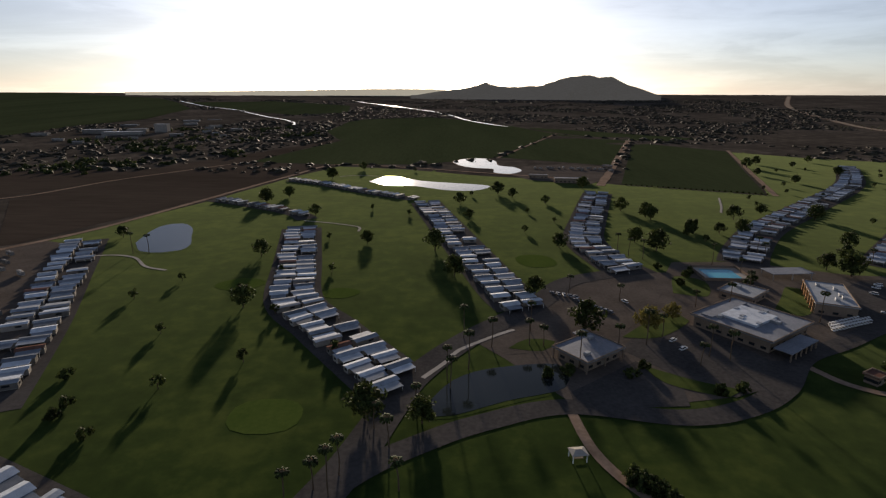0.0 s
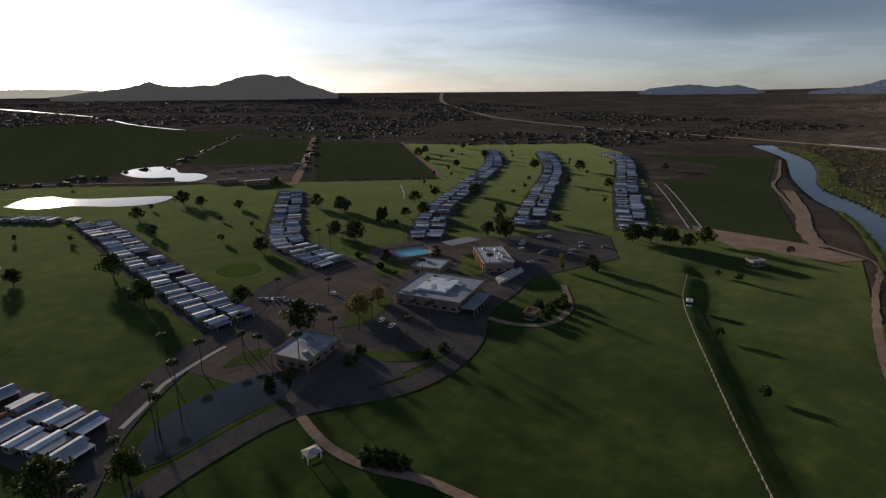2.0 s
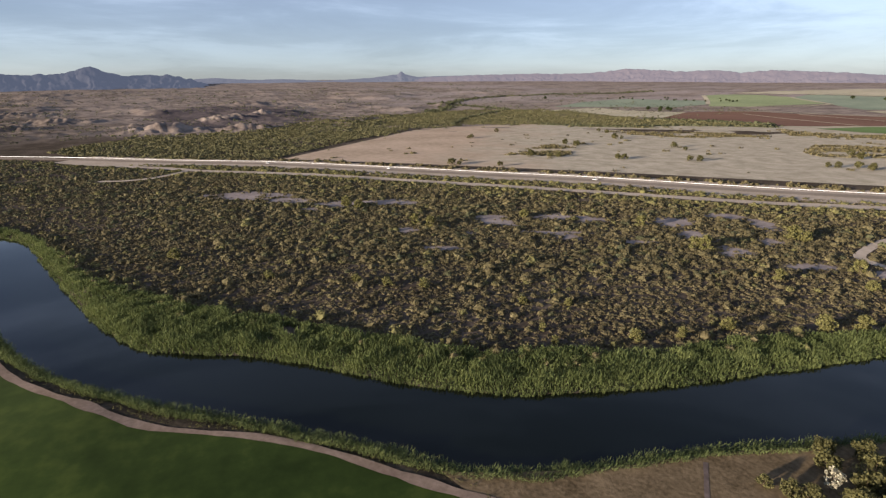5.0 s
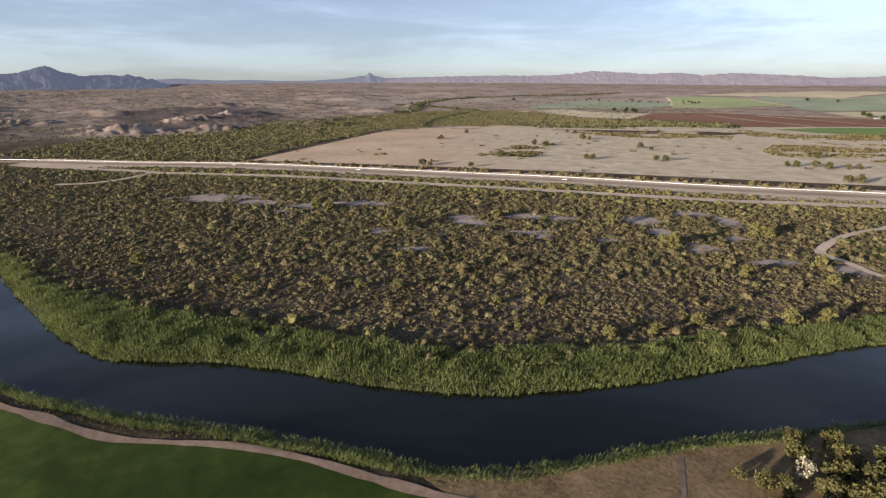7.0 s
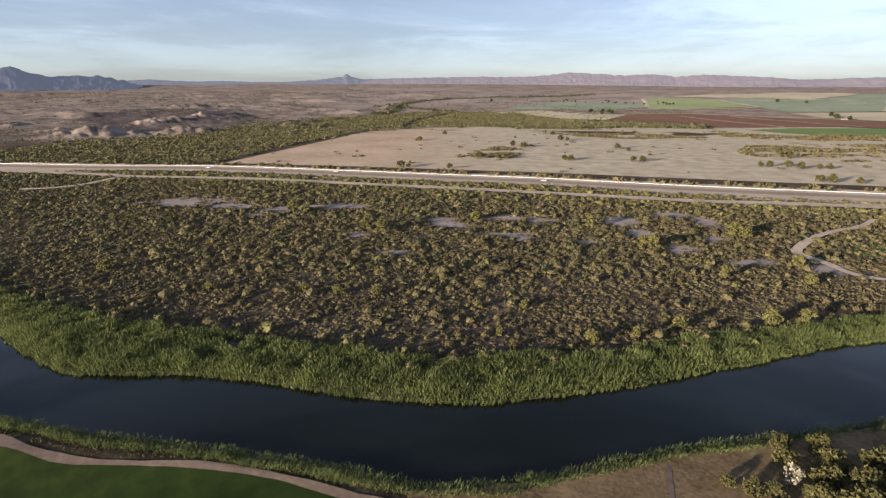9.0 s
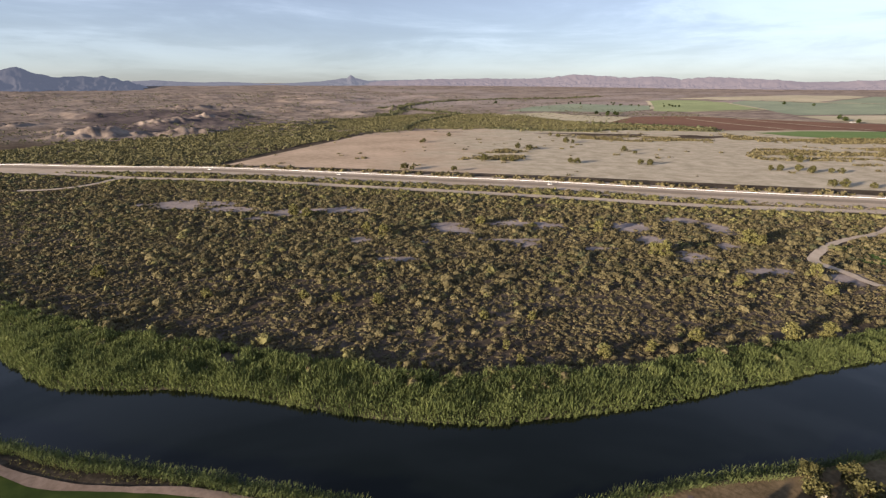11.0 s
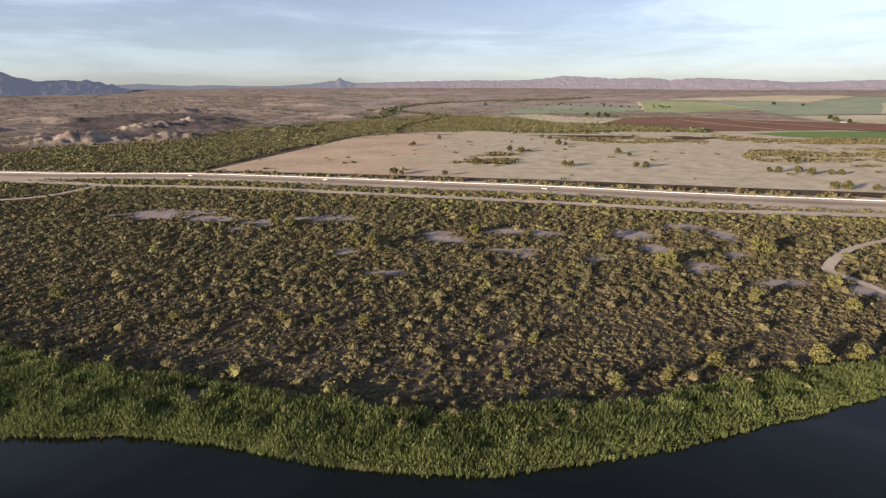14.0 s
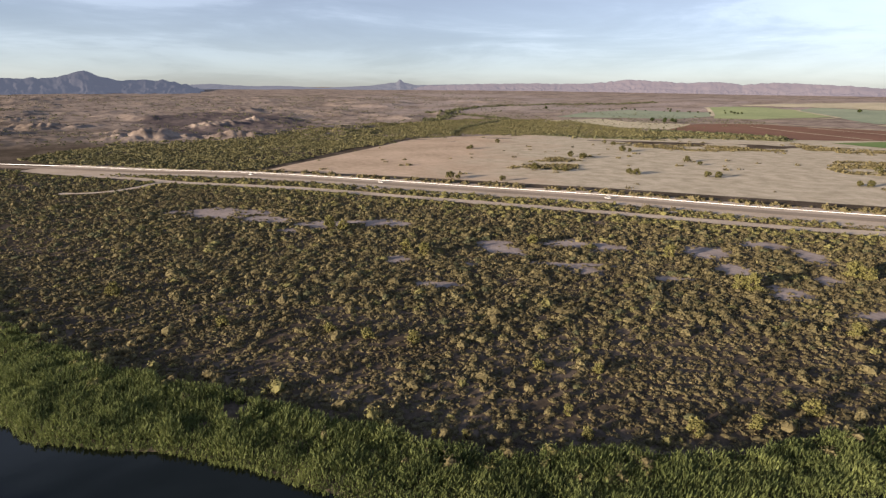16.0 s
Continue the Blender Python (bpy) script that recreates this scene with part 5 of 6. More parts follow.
def make_home(name, roof_mat, length, width, gable, group):
    ob = thing(name, HOME_LABELS[name], "mobile home", group)
    hl, hw_ = length / 2, width / 2
    part("body", prism(((-hw_, 0.4), (hw_, 0.4), (hw_, 2.9), (0, 2.9 + gable * 0.9), (-hw_, 2.9)), -hl, hl), M_SIDING, ob)
    part("skirt", box(-hw_ + 0.1, -hl + 0.1, 0, hw_ - 0.1, hl - 0.1, 0.4), M_SIDING, ob)
    part("roof", prism(((-hw_ - 0.3, 2.86), (0, 2.9 + gable), (hw_ + 0.3, 2.86), (hw_ + 0.3, 3.0), (0, 3.06 + gable), (-hw_ - 0.3, 3.0)), -hl - 0.3, hl + 0.3), roof_mat, ob)
    part("awning", prism(((hw_ + 0.3, 2.74), (hw_ + 4.6, 2.35), (hw_ + 4.6, 2.47), (hw_ + 0.3, 2.86)), -hl + 0.6, hl - 1.0), M_ROOFG if roof_mat is not M_ROOFG else M_ROOFW, ob, "ribbed metal awning")
    for y in (-hl + 0.9, hl - 1.3):
        part("post", box(hw_ + 4.3, y - 0.06, 0, hw_ + 4.42, y + 0.06, 2.36), M_WHITE, ob)
    for y in (-hl * 0.3,):
        part("window", box(-hw_ - 0.04, y - 1.4, 1.3, -hw_ + 0.02, y + 1.4, 2.3), M_GLASS, ob)
    part("window", box(-0.9, -hl - 0.04, 1.3, 0.9, -hl + 0.02, 2.3), M_GLASS, ob)
    part("door", box(hw_ - 0.02, -0.5, 0.45, hw_ + 0.05, 0.45, 2.5), M_WHITE, ob)
    return ob


home_kinds = [make_home("park_home", M_ROOFW, 11.4, 3.8, 0.35, "white park homes"), make_home("gable_home", M_ROOFG, 12.0, 4.4, 0.6, "grey gabled homes"), make_home("red_home", M_ROOFR, 11.0, 4.2, 0.5, "red-roofed homes"), make_home("long_home", M_ROOFG, 13.0, 3.6, 0.25, "long grey homes"), make_home("double_home", M_ROOFW, 10.0, 6.4, 0.8, "double homes")]
used = [False] * 5


for model in home_kinds:
    model.scale = (1 / UNIT,) * 3


def place_home(kind, x, y, turn):
    m = pose(x, y, 0.26, 0, 0, turn)
    if used[kind]:
        return copy_thing(home_kinds[kind], m)
    used[kind] = True
    home_kinds[kind].matrix_basis = m @ Matrix.Scale(1 / UNIT, 4)
    return home_kinds[kind]


ROWS_OF_HOMES = [
    ([(-233, 334), (-200, 266), (-171, 207), (-154, 169), (-141, 138)], 2, 8.6),
    ([(-103, 370), (-85, 292), (-71, 234), (-50, 204), (-33, 181), (-15, 157)], 2, 7.8),
    ([(-210, 474), (-166, 450), (-122, 420), (-106, 398)], 1, 6.6),
    ([(-173, 585), (-134, 562), (-79, 515), (-30, 480)], 1, 6.8),
    ([(-20, 465), (-2, 380), (17, 292), (28, 243), (34, 226)], 2, 8.8),
    ([(141, 515), (104, 400), (88, 342), (92, 295), (99, 273)], 2, 8.8),
    ([(512, 711), (418, 572), (300, 452), (222, 375), (182, 322), (165, 294)], 2, 9.0),
    ([(562, 643), (450, 495), (320, 367), (240, 288)], 2, 9.0),
    ([(625, 575), (580, 502), (417, 354), (294, 240)], 2, 9.0),
    ([(-122, 114), (-104, 106), (-86, 98)], 1, 8.8),
]
hr = random.Random(3)
for row_pts, cols, pitch in ROWS_OF_HOMES:
    row_pts = [(a * 0.966, b * 0.966) for a, b in row_pts]
    strip("home_street", row_pts, 26 if cols == 2 else 16, M_ASPHALT, 0.24, "asphalt street and pads between homes", "road", gap=5)
    line = spline(row_pts, 0.5)
    run = np.concatenate([[0], np.cumsum(np.linalg.norm(np.diff(line, axis=0), axis=1))])
    for s in np.arange(5, run[-1] - 3, pitch):
        k = int(np.searchsorted(run, s))
        a, b = line[max(0, k - 8)], line[min(len(line) - 1, k + 8)]
        t = (b - a) / np.linalg.norm(b - a)
        nrm = np.array([-t[1], t[0]])
        for c in range(cols):
            off = 0 if cols == 1 else (-5.2 if c == 0 else 5.2)
            if hr.random() < 0.05 + 0.12 * (c == 1):
                continue
            p = line[k] + nrm * (off + hr.uniform(-1.1, 1.1)) + t * hr.uniform(-0.6, 0.6)
            turn = math.degrees(math.atan2(nrm[1], nrm[0])) - 90 + (180 if hr.random() < 0.3 else 0) + hr.uniform(-4, 4)
            kind = hr.choices((0, 1, 2, 3, 4), (0.3, 0.25, 0.08, 0.22, 0.15))[0]
            place_home(kind, float(p[0]), float(p[1]), turn)
# ---- trees ----
def crown_tris(clusters, per, flake, seed):
    g = np.random.default_rng(seed)
    c = np.array([q[:3] for q in clusters], float)
    r = np.array([q[3] for q in clusters], float)
    n = len(c)
    d = g.standard_normal((n, per, 3))
    d /= np.linalg.norm(d, axis=-1, keepdims=True)
    pos = c[:, None, :] + d * (r[:, None] * g.uniform(0.55, 1.1, (n, per)))[..., None]
    nor = d + 0.7 * g.standard_normal(d.shape)
    nor /= np.linalg.norm(nor, axis=-1, keepdims=True)
    a = np.cross(nor, g.standard_normal(d.shape))
    a /= np.linalg.norm(a, axis=-1, keepdims=True)
    b = np.cross(nor, a)
    s = flake * g.uniform(0.5, 1.4, (n, per))[..., None]
    return np.stack([pos - a * s, pos + a * s * 0.8 - b * s * 0.3, pos + b * s * 1.2], -2).reshape(-1, 3)


def tri_mesh(name, tris, mat):
    me = bpy.data.meshes.new(name)
    me.from_pydata(tris.tolist(), [], np.arange(len(tris)).reshape(-1, 3).tolist())
    me.materials.append(mat)
    return me


def make_tree(name, label, tall, spread, trunk_h, mat, seed, clusters=30, per=34, flake=0.5, slim=False, group=""):
    g = random.Random(seed)
    ob = thing(name, label, "tree", group)
    bm = bmesh.new()
    bend = (g.uniform(-0.4, 0.4), g.uniform(-0.4, 0.4))
    tube((0, 0, -0.3), (bend[0], bend[1], trunk_h), tall * 0.035, tall * 0.022, 7, bm)
    cl = []
    for k in range(clusters):
        a, u = g.uniform(0, 2 * math.pi), g.uniform(0, 1)
        zz = trunk_h + (tall - trunk_h) * (0.05 + 0.9 * u)
        prof = math.sin(math.pi * (0.18 + 0.75 * u)) if not slim else 0.9 * (1 - 0.7 * u) + 0.1
        rr = spread * prof * math.sqrt(g.uniform(0.1, 1))
        cl.append((rr * math.cos(a), rr * math.sin(a), zz, spread * g.uniform(0.2, 0.42) if not slim else spread * 0.55))
    for q in cl[:7]:
        tube((bend[0] * 0.7, bend[1] * 0.7, trunk_h * g.uniform(0.6, 1)), q[:3], tall * 0.014, tall * 0.005, 5, bm)
    part("trunk", bm, M_BARK, ob)
    crown = new("crown", tri_mesh("crown", crown_tris(cl, per, flake, seed), mat))
    crown.parent = ob
    return ob


def make_palm(tall, seed, group):
    g = random.Random(seed)
    ob = thing("palm_tree", "tall fan palm with a bare trunk and dead skirt", "palm tree", group)
    bm = bmesh.new()
    px, py, prev = 0.0, 0.0, (0, 0, -0.3)
    for k in range(4):
        px, py = px + g.uniform(-0.25, 0.25), py + g.uniform(-0.25, 0.25)
        cur = (px, py, tall * (k + 1) / 4)
        tube(prev, cur, 0.21 - 0.02 * k, 0.19 - 0.02 * k, 6, bm)
        prev = cur
    part("trunk", bm, M_BARK, ob)
    for nm, count, rise, reach, mat in (("crown", 36, 0.95, 1.55, M_PALM), ("skirt", 16, -0.9, 0.55, M_STRAW)):
        bm = bmesh.new()
        for k in range(count):
            a = 2 * math.pi * k / count + g.uniform(-0.2, 0.2)
            up = g.uniform(-0.3, 1.0) if nm == "crown" else -1
            d = Vector((math.cos(a), math.sin(a), 0))
            sd = Vector((-math.sin(a), math.cos(a), 0))
            top = Vector(prev)
            p1 = top + d * reach * 0.55 + Vector((0, 0, rise * up * 0.7))
            p2 = top + d * reach + Vector((0, 0, rise * up * 0.8 - 0.35))
            w = 0.26 if nm == "crown" else 0.14
            q = [bm.verts.new(v) for v in (top, p1 - sd * w, p2 - sd * w * 0.7 - Vector((0, 0, 0.3)), p2 + d * 0.25, p2 + sd * w * 0.7 - Vector((0, 0, 0.3)), p1 + sd * w)]
            bm.faces.new((q[0], q[1], q[5]))
            bm.faces.new((q[1], q[2], q[3]))
            bm.faces.new((q[1], q[3], q[5]))
            bm.faces.new((q[5], q[3], q[4]))
        part(nm, bm, mat, ob)
    return ob


class Stand:
    """Places the first one itself and copies of it after that."""

    def __init__(self, models):
        self.models, self.used, self.g = models, set(), random.Random(8)

    def put(self, x, y, scale=1.0, which=None, z=None):
        k = self.g.randrange(len(self.models)) if which is None else which
        m = pose(x, y, (height_at(x, y) if z is None else z) + 0.1, 0, 0, self.g.uniform(0, 360))
        if k in self.used:
            ob = copy_thing(self.models[k], m)
        else:
            self.used.add(k)
            ob = self.models[k]
            ob.matrix_basis = m
        s = scale * self.g.uniform(0.9, 1.1)
        ob.matrix_basis = m @ Matrix.Diagonal((s, s, s, 1))
        return ob


TREE_LABEL = "round dark green shade tree on the lawn"
shade = Stand([make_tree("shade_tree", TREE_LABEL, 8.5, 4.4, 2.2, M_TREE, 40 + k, 30 + 4 * k, group="shade trees") for k in range(4)])
young = Stand([make_tree("young_tree", "small sparse tree by a fairway", 4.6, 1.9, 1.5, M_TREE, 50 + k, 14, 26, 0.36, group="young trees") for k in range(3)])
slim = Stand([make_tree("cypress", "tall slim dark cypress", 11, 2.1, 0.8, M_TREE, 60, 40, 34, 0.5, True, "cypresses")])
golden = Stand([make_tree("golden_tree", "spreading tree with yellowing leaves", 9.5, 5.2, 2.0, M_GOLD, 70, 40, 40, 0.5)])
autumn = Stand([make_tree("autumn_tree", "slim tree with orange autumn leaves", 9, 1.7, 1.5, M_GOLD, 71, 24, 30, 0.45, True)])
shrub = Stand([make_tree("shrub", "rounded dark green shrub", 3.0, 2.3, 0.3, M_TREE, 80 + k, 18, 34, 0.4, group="garden shrubs") for k in range(3)])
palms = Stand([make_palm(h, 90 + k, "tall palms") for k, h in enumerate((12.5, 10.0, 8.0))])

BIG = [(-206, 331), (-88, 217), (-105, 292), (-50, 321), (-152, 446), (-140, 471), (-100, 399), (-124, 575), (-101, 645), (9, 445), (15, 391), (44, 490), (55, 471), (80, 447), (-8, 306), (3, 260), (66, 314), (122, 309), (147, 390), (115, 327), (178, 350), (193, 350), (208, 392), (239, 412), (268, 393), (240, 318), (198, 274), (53, 194)]
BIG2 = [(396, 714), (356, 563), (429, 690), (437, 619), (479, 739), (347, 619), (367, 681), (146, 398), (219, 290), (204, 264), (423, 497), (375, 392), (257, 276), (451, 452), (397, 359), (269, 219), (272, 209), (278, 200), (281, 190), (262, 214), (296, 189), (537, 405), (204, 191), (128, 523), (39, 233), (-7, 133), (-23, 134), (134, 420)]
for k, (x, y) in enumerate(BIG + BIG2):
    shade.put(x, y, 0.85 + 0.6 * ((k * 37) % 10) / 10)
for x, y in ((-40, 633), (-85, 263), (186, 108), (160, 76), (251, 140), (250, 151), (316, 151), (160, 330), (300, 520), (330, 540), (310, 500), (-60, 265), (-72, 210), (-40, 175), (250, 440), (260, 470), (330, 480), (380, 640), (420, 650), (470, 600), (500, 640), (420, 540), (360, 430), (330, 400), (300, 380), (290, 330), (480, 500), (500, 520), (520, 470), (440, 430), (380, 330), (360, 350), (340, 310), (-30, 400), (-60, 420), (-75, 330), (60, 410), (75, 380), (50, 350), (20, 480), (-90, 150), (-70, 168), (-110, 190), (-130, 250), (-140, 225)):
    young.put(x, y, 1.0)
for x, y in ((158, 349), (162, 352), (155, 346)):
    slim.put(x, y, 1.0)
golden.put(78, 197, 1.0)
golden.put(92, 208, 0.75)
autumn.put(190, 198, 1.0)
for x, y in ((-111, 133), (-97, 125), (-123, 156), (143, 156), (149, 160), (155, 163), (161, 165), (148, 166), (204, 188), (156, 158), (-112, 140), (40, 162), (33, 160), (60, 160), (66, 166), (84, 150), (92, 152), (150, 256), (144, 250), (120, 262), (110, 275), (112, 250), (124, 268)):
    shrub.put(x, y, 1.0)
for k in range(9):
    shrub.put(44 + 1.8 * (k % 5) + (k // 5), 109 - 1.5 * (k % 5) + 2.4 * (k // 5), 0.95)
for k in range(26):
    t = k / 25
    shrub.put(177 + 113 * t, 545 - 50 * t, 0.45)
for k, (x, y) in enumerate([(7, 164), (1, 152), (-9, 140), (0, 157), (30, 183), (35, 182), (44, 165), (55, 234), (76, 227), (73, 184), (81, 190), (-15, 122), (-27, 104), (-26, 111), (-11, 106), (6, 188), (102, 297), (107, 221), (32, 194), (16, 181), (-31, 106), (-180, 296), (-171, 296), (229, 284), (118, 215), (98, 172), (86, 168), (92, 175), (140, 240), (62, 181), (150, 205), (-36, 100), (-20, 130), (96, 300), (108, 292), (150, 268), (142, 282), (176, 300), (178, 296)]):
    palms.put(x, y, 1.0, k % 3)

# single plants that stand out across the river
pale = Stand([make_tree("pale_tree", "half-dead tree with pale dry leaves on the bank", 6.5, 2.2, 2.2, M_PALE, 75, 20, 26, 0.3)])
pale.put(57, -119, 1.0)
lone = Stand([make_tree("bright_bush", "bright yellow-green bush standing out of the scrub", 4.6, 2.6, 0.4, M_LONE, 76 + k, 22, 40, 0.34, group="bright bushes") for k in range(2)])
for x, y, s in ((216, -90, 1.0), (180, -119, 0.85), (170, -135, 0.7), (198, -249, 1.7), (203, -246, 1.4), (188, -309, 1.9), (184, -314, 1.3), (252, -257, 1.5), (308, -205, 1.4), (400, -107, 1.6), (390, -113, 1.5), (226, -76, 0.9), (238, -65, 0.9), (261, -29, 1.0), (318, 12, 1.1), (325, -131, 1.3), (314, -137, 1.4), (149, -239, 1.1), (123, -263, 1.1), (138, -282, 1.3), (133, -136, 1.0), (155, -111, 0.7), (144, -109, 0.6), (158, -80, 0.5), (162, -73, 0.45), (127, -152, 0.9), (125, -173, 0.9), (108, -204, 1.2), (101, -215, 1.2)):
    lone.put(x, y, s)
bank = Stand([make_tree("bank_bush", "olive bush on the dry river bank", 4.0, 2.6, 0.4, M_BANKBUSH, 84 + k, 22, 44, 0.3, group="bank bushes") for k in range(3)])
for x, y, s in ((57, -112, 0.8), (52, -125, 1.2), (60, -110, 0.7), (65, -108, 0.5), (47, -130, 1.2), (50, -118, 1.1), (44, -122, 1.3), (55, -132, 1.2), (48, -140, 1.4), (42, -134, 1.3), (60, -138, 0.9), (38, -128, 1.2), (62, -126, 0.8), (54, -104, 0.7), (48, -108, 1.0), (66, -132, 0.7)):
    bank.put(x, y, s * 1.35)


# far trees and scrub on the sunward plain
g2 = np.random.default_rng(12)
pts = scatter(-1500, 1500, 620, 3000, 17, g2)
dens = fbm(pts[:, 0] / 220, pts[:, 1] / 220, 4, 90)
fields = [np.array(q, float) for q in ([(174, 550), (338, 1028), (438, 880), (290, 497)], [(72, 780), (240, 1236), (338, 1062), (204, 696)], [(-262, 716), (-205, 1040), (-290, 1300), (-300, 1650), (-270, 1760), (-69, 1880), (60, 1715), (171, 1500), (500, 1130), (345, 1090), (236, 1250), (64, 778), (-36, 700), (-140, 694)], [(-1213, 2600), (-888, 2800), (-445, 2520), (-380, 2080), (-531, 1920), (-859, 2180)], [(-390, 455), (-505, 600), (-466, 641), (-366, 621), (-312, 762), (-205, 1090), (-262, 724), (-346, 570)], [(-900, 1120), (-947, 1370), (-905, 1650), (-1010, 2180), (-1240, 2560), (-1500, 2900), (-2600, 3300), (-2900, 1900), (-1500, 1100)], [(-255, 303), (-206, 440), (-168, 590), (-136, 676), (-51, 650), (85, 766), (205, 690), (170, 546), (288, 491), (436, 868), (520, 780), (700, 690), (640, 560)])]
ok = (dens > 0.42) & (g2.uniform(size=len(pts)) < 0.75)
for q in fields:
    ok &= ~inside(pts[:, 0], pts[:, 1], q)
pts = pts[ok]
rad = np.clip(np.exp(g2.normal(1.0, 0.4, len(pts))), 1.2, 6)
base = np.column_stack([pts, height(pts[:, 0], pts[:, 1]) - 0.2])
flake_object("far_scrub", np.concatenate([mounds(base, rad * 1.7, rad * 0.9, 94, **LOW), flakes(base, rad * 1.8, rad, 4, 1.6, 93, 0.4)]), leafy("far_scrub_leaves", (0.026, 0.024, 0.017), (0.055, 0.049, 0.031), 0.01, glow=0.1), "dark scrub and scattered trees over the far plain", "scrub")


# belts of dark trees between the town and the ploughed land
g3 = np.random.default_rng(15)
spots = []
for tx, ty, wide, deep, count in ((-475, 640, 20, 22, 26), (-425, 655, 26, 24, 34), (-441, 850, 22, 30, 24), (-500, 894, 18, 24, 16), (-320, 800, 14, 16, 10), (-330, 1170, 20, 40, 22), (-290, 1200, 14, 30, 14), (-390, 1026, 18, 30, 16), (-496, 1084, 30, 40, 24), (-445, 1339, 30, 40, 22), (-620, 1290, 40, 30, 26), (-540, 960, 30, 24, 18), (-640, 1020, 40, 20, 22), (-352, 690, 6, 8, 4)):
    spots.append(np.column_stack([g3.normal(tx, wide, count), g3.normal(ty, deep, count)]))
pts = np.concatenate(spots)
rad = np.clip(np.exp(g3.normal(1.35, 0.3, len(pts))), 2, 7)
flake_object("far_trees", bushes(pts, rad, rad * 1.15, ((0, 3000, 16, 0.8),), 99), M_TREE, "belts of dark trees beside the far town", "trees")


# ---- buildings ----
def flat_building(name, label, x, y, w, d, h, turn, over=1.2, wall=M_STUCCO, roof=M_FLATROOF, units=4, seed=1, group=""):
    g = random.Random(seed)
    ob = thing(name, label, "building", group, (x, y, 0.28), turn)
    part("wall", box(-w / 2, -d / 2, 0, w / 2, d / 2, h - 0.35), wall, ob)
    part("roof", box(-w / 2 - over, -d / 2 - over, h - 0.35, w / 2 + over, d / 2 + over, h, 0.05), roof, ob)
    e = 0.3
    for a in ((-1, 0), (1, 0), (0, -1), (0, 1)):
        if a[0]:
            bx = box(a[0] * (w / 2 + over) - e * (a[0] > 0), -d / 2 - over, h, a[0] * (w / 2 + over) + e * (a[0] < 0), d / 2 + over, h + 0.4)
        else:
            bx = box(-w / 2 - over + e, a[1] * (d / 2 + over) - e * (a[1] > 0), h, w / 2 + over - e, a[1] * (d / 2 + over) + e * (a[1] < 0), h + 0.4)
        part("parapet", bx, wall, ob)
    for k in range(units):
        ux, uy = g.uniform(-w * 0.35, w * 0.35), g.uniform(-d * 0.35, d * 0.35)
        part("roof_unit", box(ux - 1.1, uy - 0.8, h, ux + 1.1, uy + 0.8, h + 1.1, 0.06), M_STEEL, ob, "grey rooftop cooling unit")
    n = max(2, int(w / 4))
    for k in range(n):
        wx = -w / 2 + (k + 0.5) * w / n
        for s in (-1, 1):
            part("window", box(wx - 1, s * d / 2 - 0.05, 0.8, wx + 1, s * d / 2 + 0.05, 1.8), M_GLASS, ob)
    n = max(2, int(d / 4))
    for k in range(n):
        wy = -d / 2 + (k + 0.5) * d / n
        for s in (-1, 1):
            part("window", box(s * w / 2 - 0.05, wy - 1, 0.8, s * w / 2 + 0.05, wy + 1, 1.8), M_GLASS, ob)
    part("door", box(-0.8, -d / 2 - 0.08, 0, 0.8, -d / 2 + 0.02, 1.65), M_WOOD, ob)
    return ob


office = flat_building("office_building", "low tan office with a grey overhanging flat roof", 49, 173, 17, 12.5, 4.3, 37, 1.6, units=2, seed=2)
for px, py in ((-9.6, -7.3), (9.6, -7.3), (-9.6, 7.3), (9.6, 7.3), (0, -7.3)):
    part("post", box(px - 0.2, py - 0.2, 0, px + 0.2, py + 0.2, 3.95), M_STUCCO, office)
part("annex_roof", box(6, 8.0, 3.1, 12, 12.5, 3.4), M_FLATROOF, office)
part("annex_wall", box(6.4, 7.9, 0, 11.6, 12.1, 3.1), M_STUCCO, office)
club = flat_building("clubhouse", "large tan clubhouse under a wide grey flat roof", 118, 198, 29, 29, 5.0, 35, 1.4, units=9, seed=3)
part("raised_roof", box(-8, -6, 5.0, 8, 8, 5.9, 0.06), M_ROOFW, club, "pale raised middle roof")
part("roof_step", box(-13, 8.4, 5.0, 13, 13, 5.5, 0.06), M_FLATROOF, club)
part("arcade_roof", box(-16, -22.5, 3.0, 4, -16.2, 3.3), M_FLATROOF, club, "low porch roof")
for k in range(6):
    part("post", box(-15.6 + 3.8 * k, -22.3, 0, -15.2 + 3.8 * k, -21.9, 3.0), M_STUCCO, club)
hall = flat_building("activity_hall", "long tan hall with a white gravel roof", 167, 226, 31, 15, 5.0, 66, 0.5, roof=M_ROOFW, units=5, seed=4)
for k in range(6):
    part("pilaster", box(-14 + 5.4 * k, 7.5, 0, -13.3 + 5.4 * k, 8.2, 5.3), surface("orange_stucco", (0.38, 0.22, 0.11), (0.5, 0.3, 0.16), 0.3, 2.0) if k == 0 else bpy.data.materials["orange_stucco"], hall, "orange stucco pilaster")
flat_building("pool_house", "pool house with a pale metal roof", 133, 233, 15, 14, 3.8, 40, 0.8, roof=M_ROOFW, units=2, seed=5)
canopy = thing("shade_canopy", "wide flat grey shade canopy on posts", "canopy", "", (170, 262, 0.28), 5)
part("roof", box(-11, -5, 3.2, 11, 5, 3.5, 0.04), M_FLATROOF, canopy)
for px in (-10, 0, 10):
    for py in (-4.4, 4.4):
        part("post", box(px - 0.15, py - 0.15, 0, px + 0.15, py + 0.15, 3.2), M_STEEL, canopy)
pool = thing("swimming_pool", "bright blue outdoor pool in a pale deck", "pool", "", (139, 266, 0.3), -2)
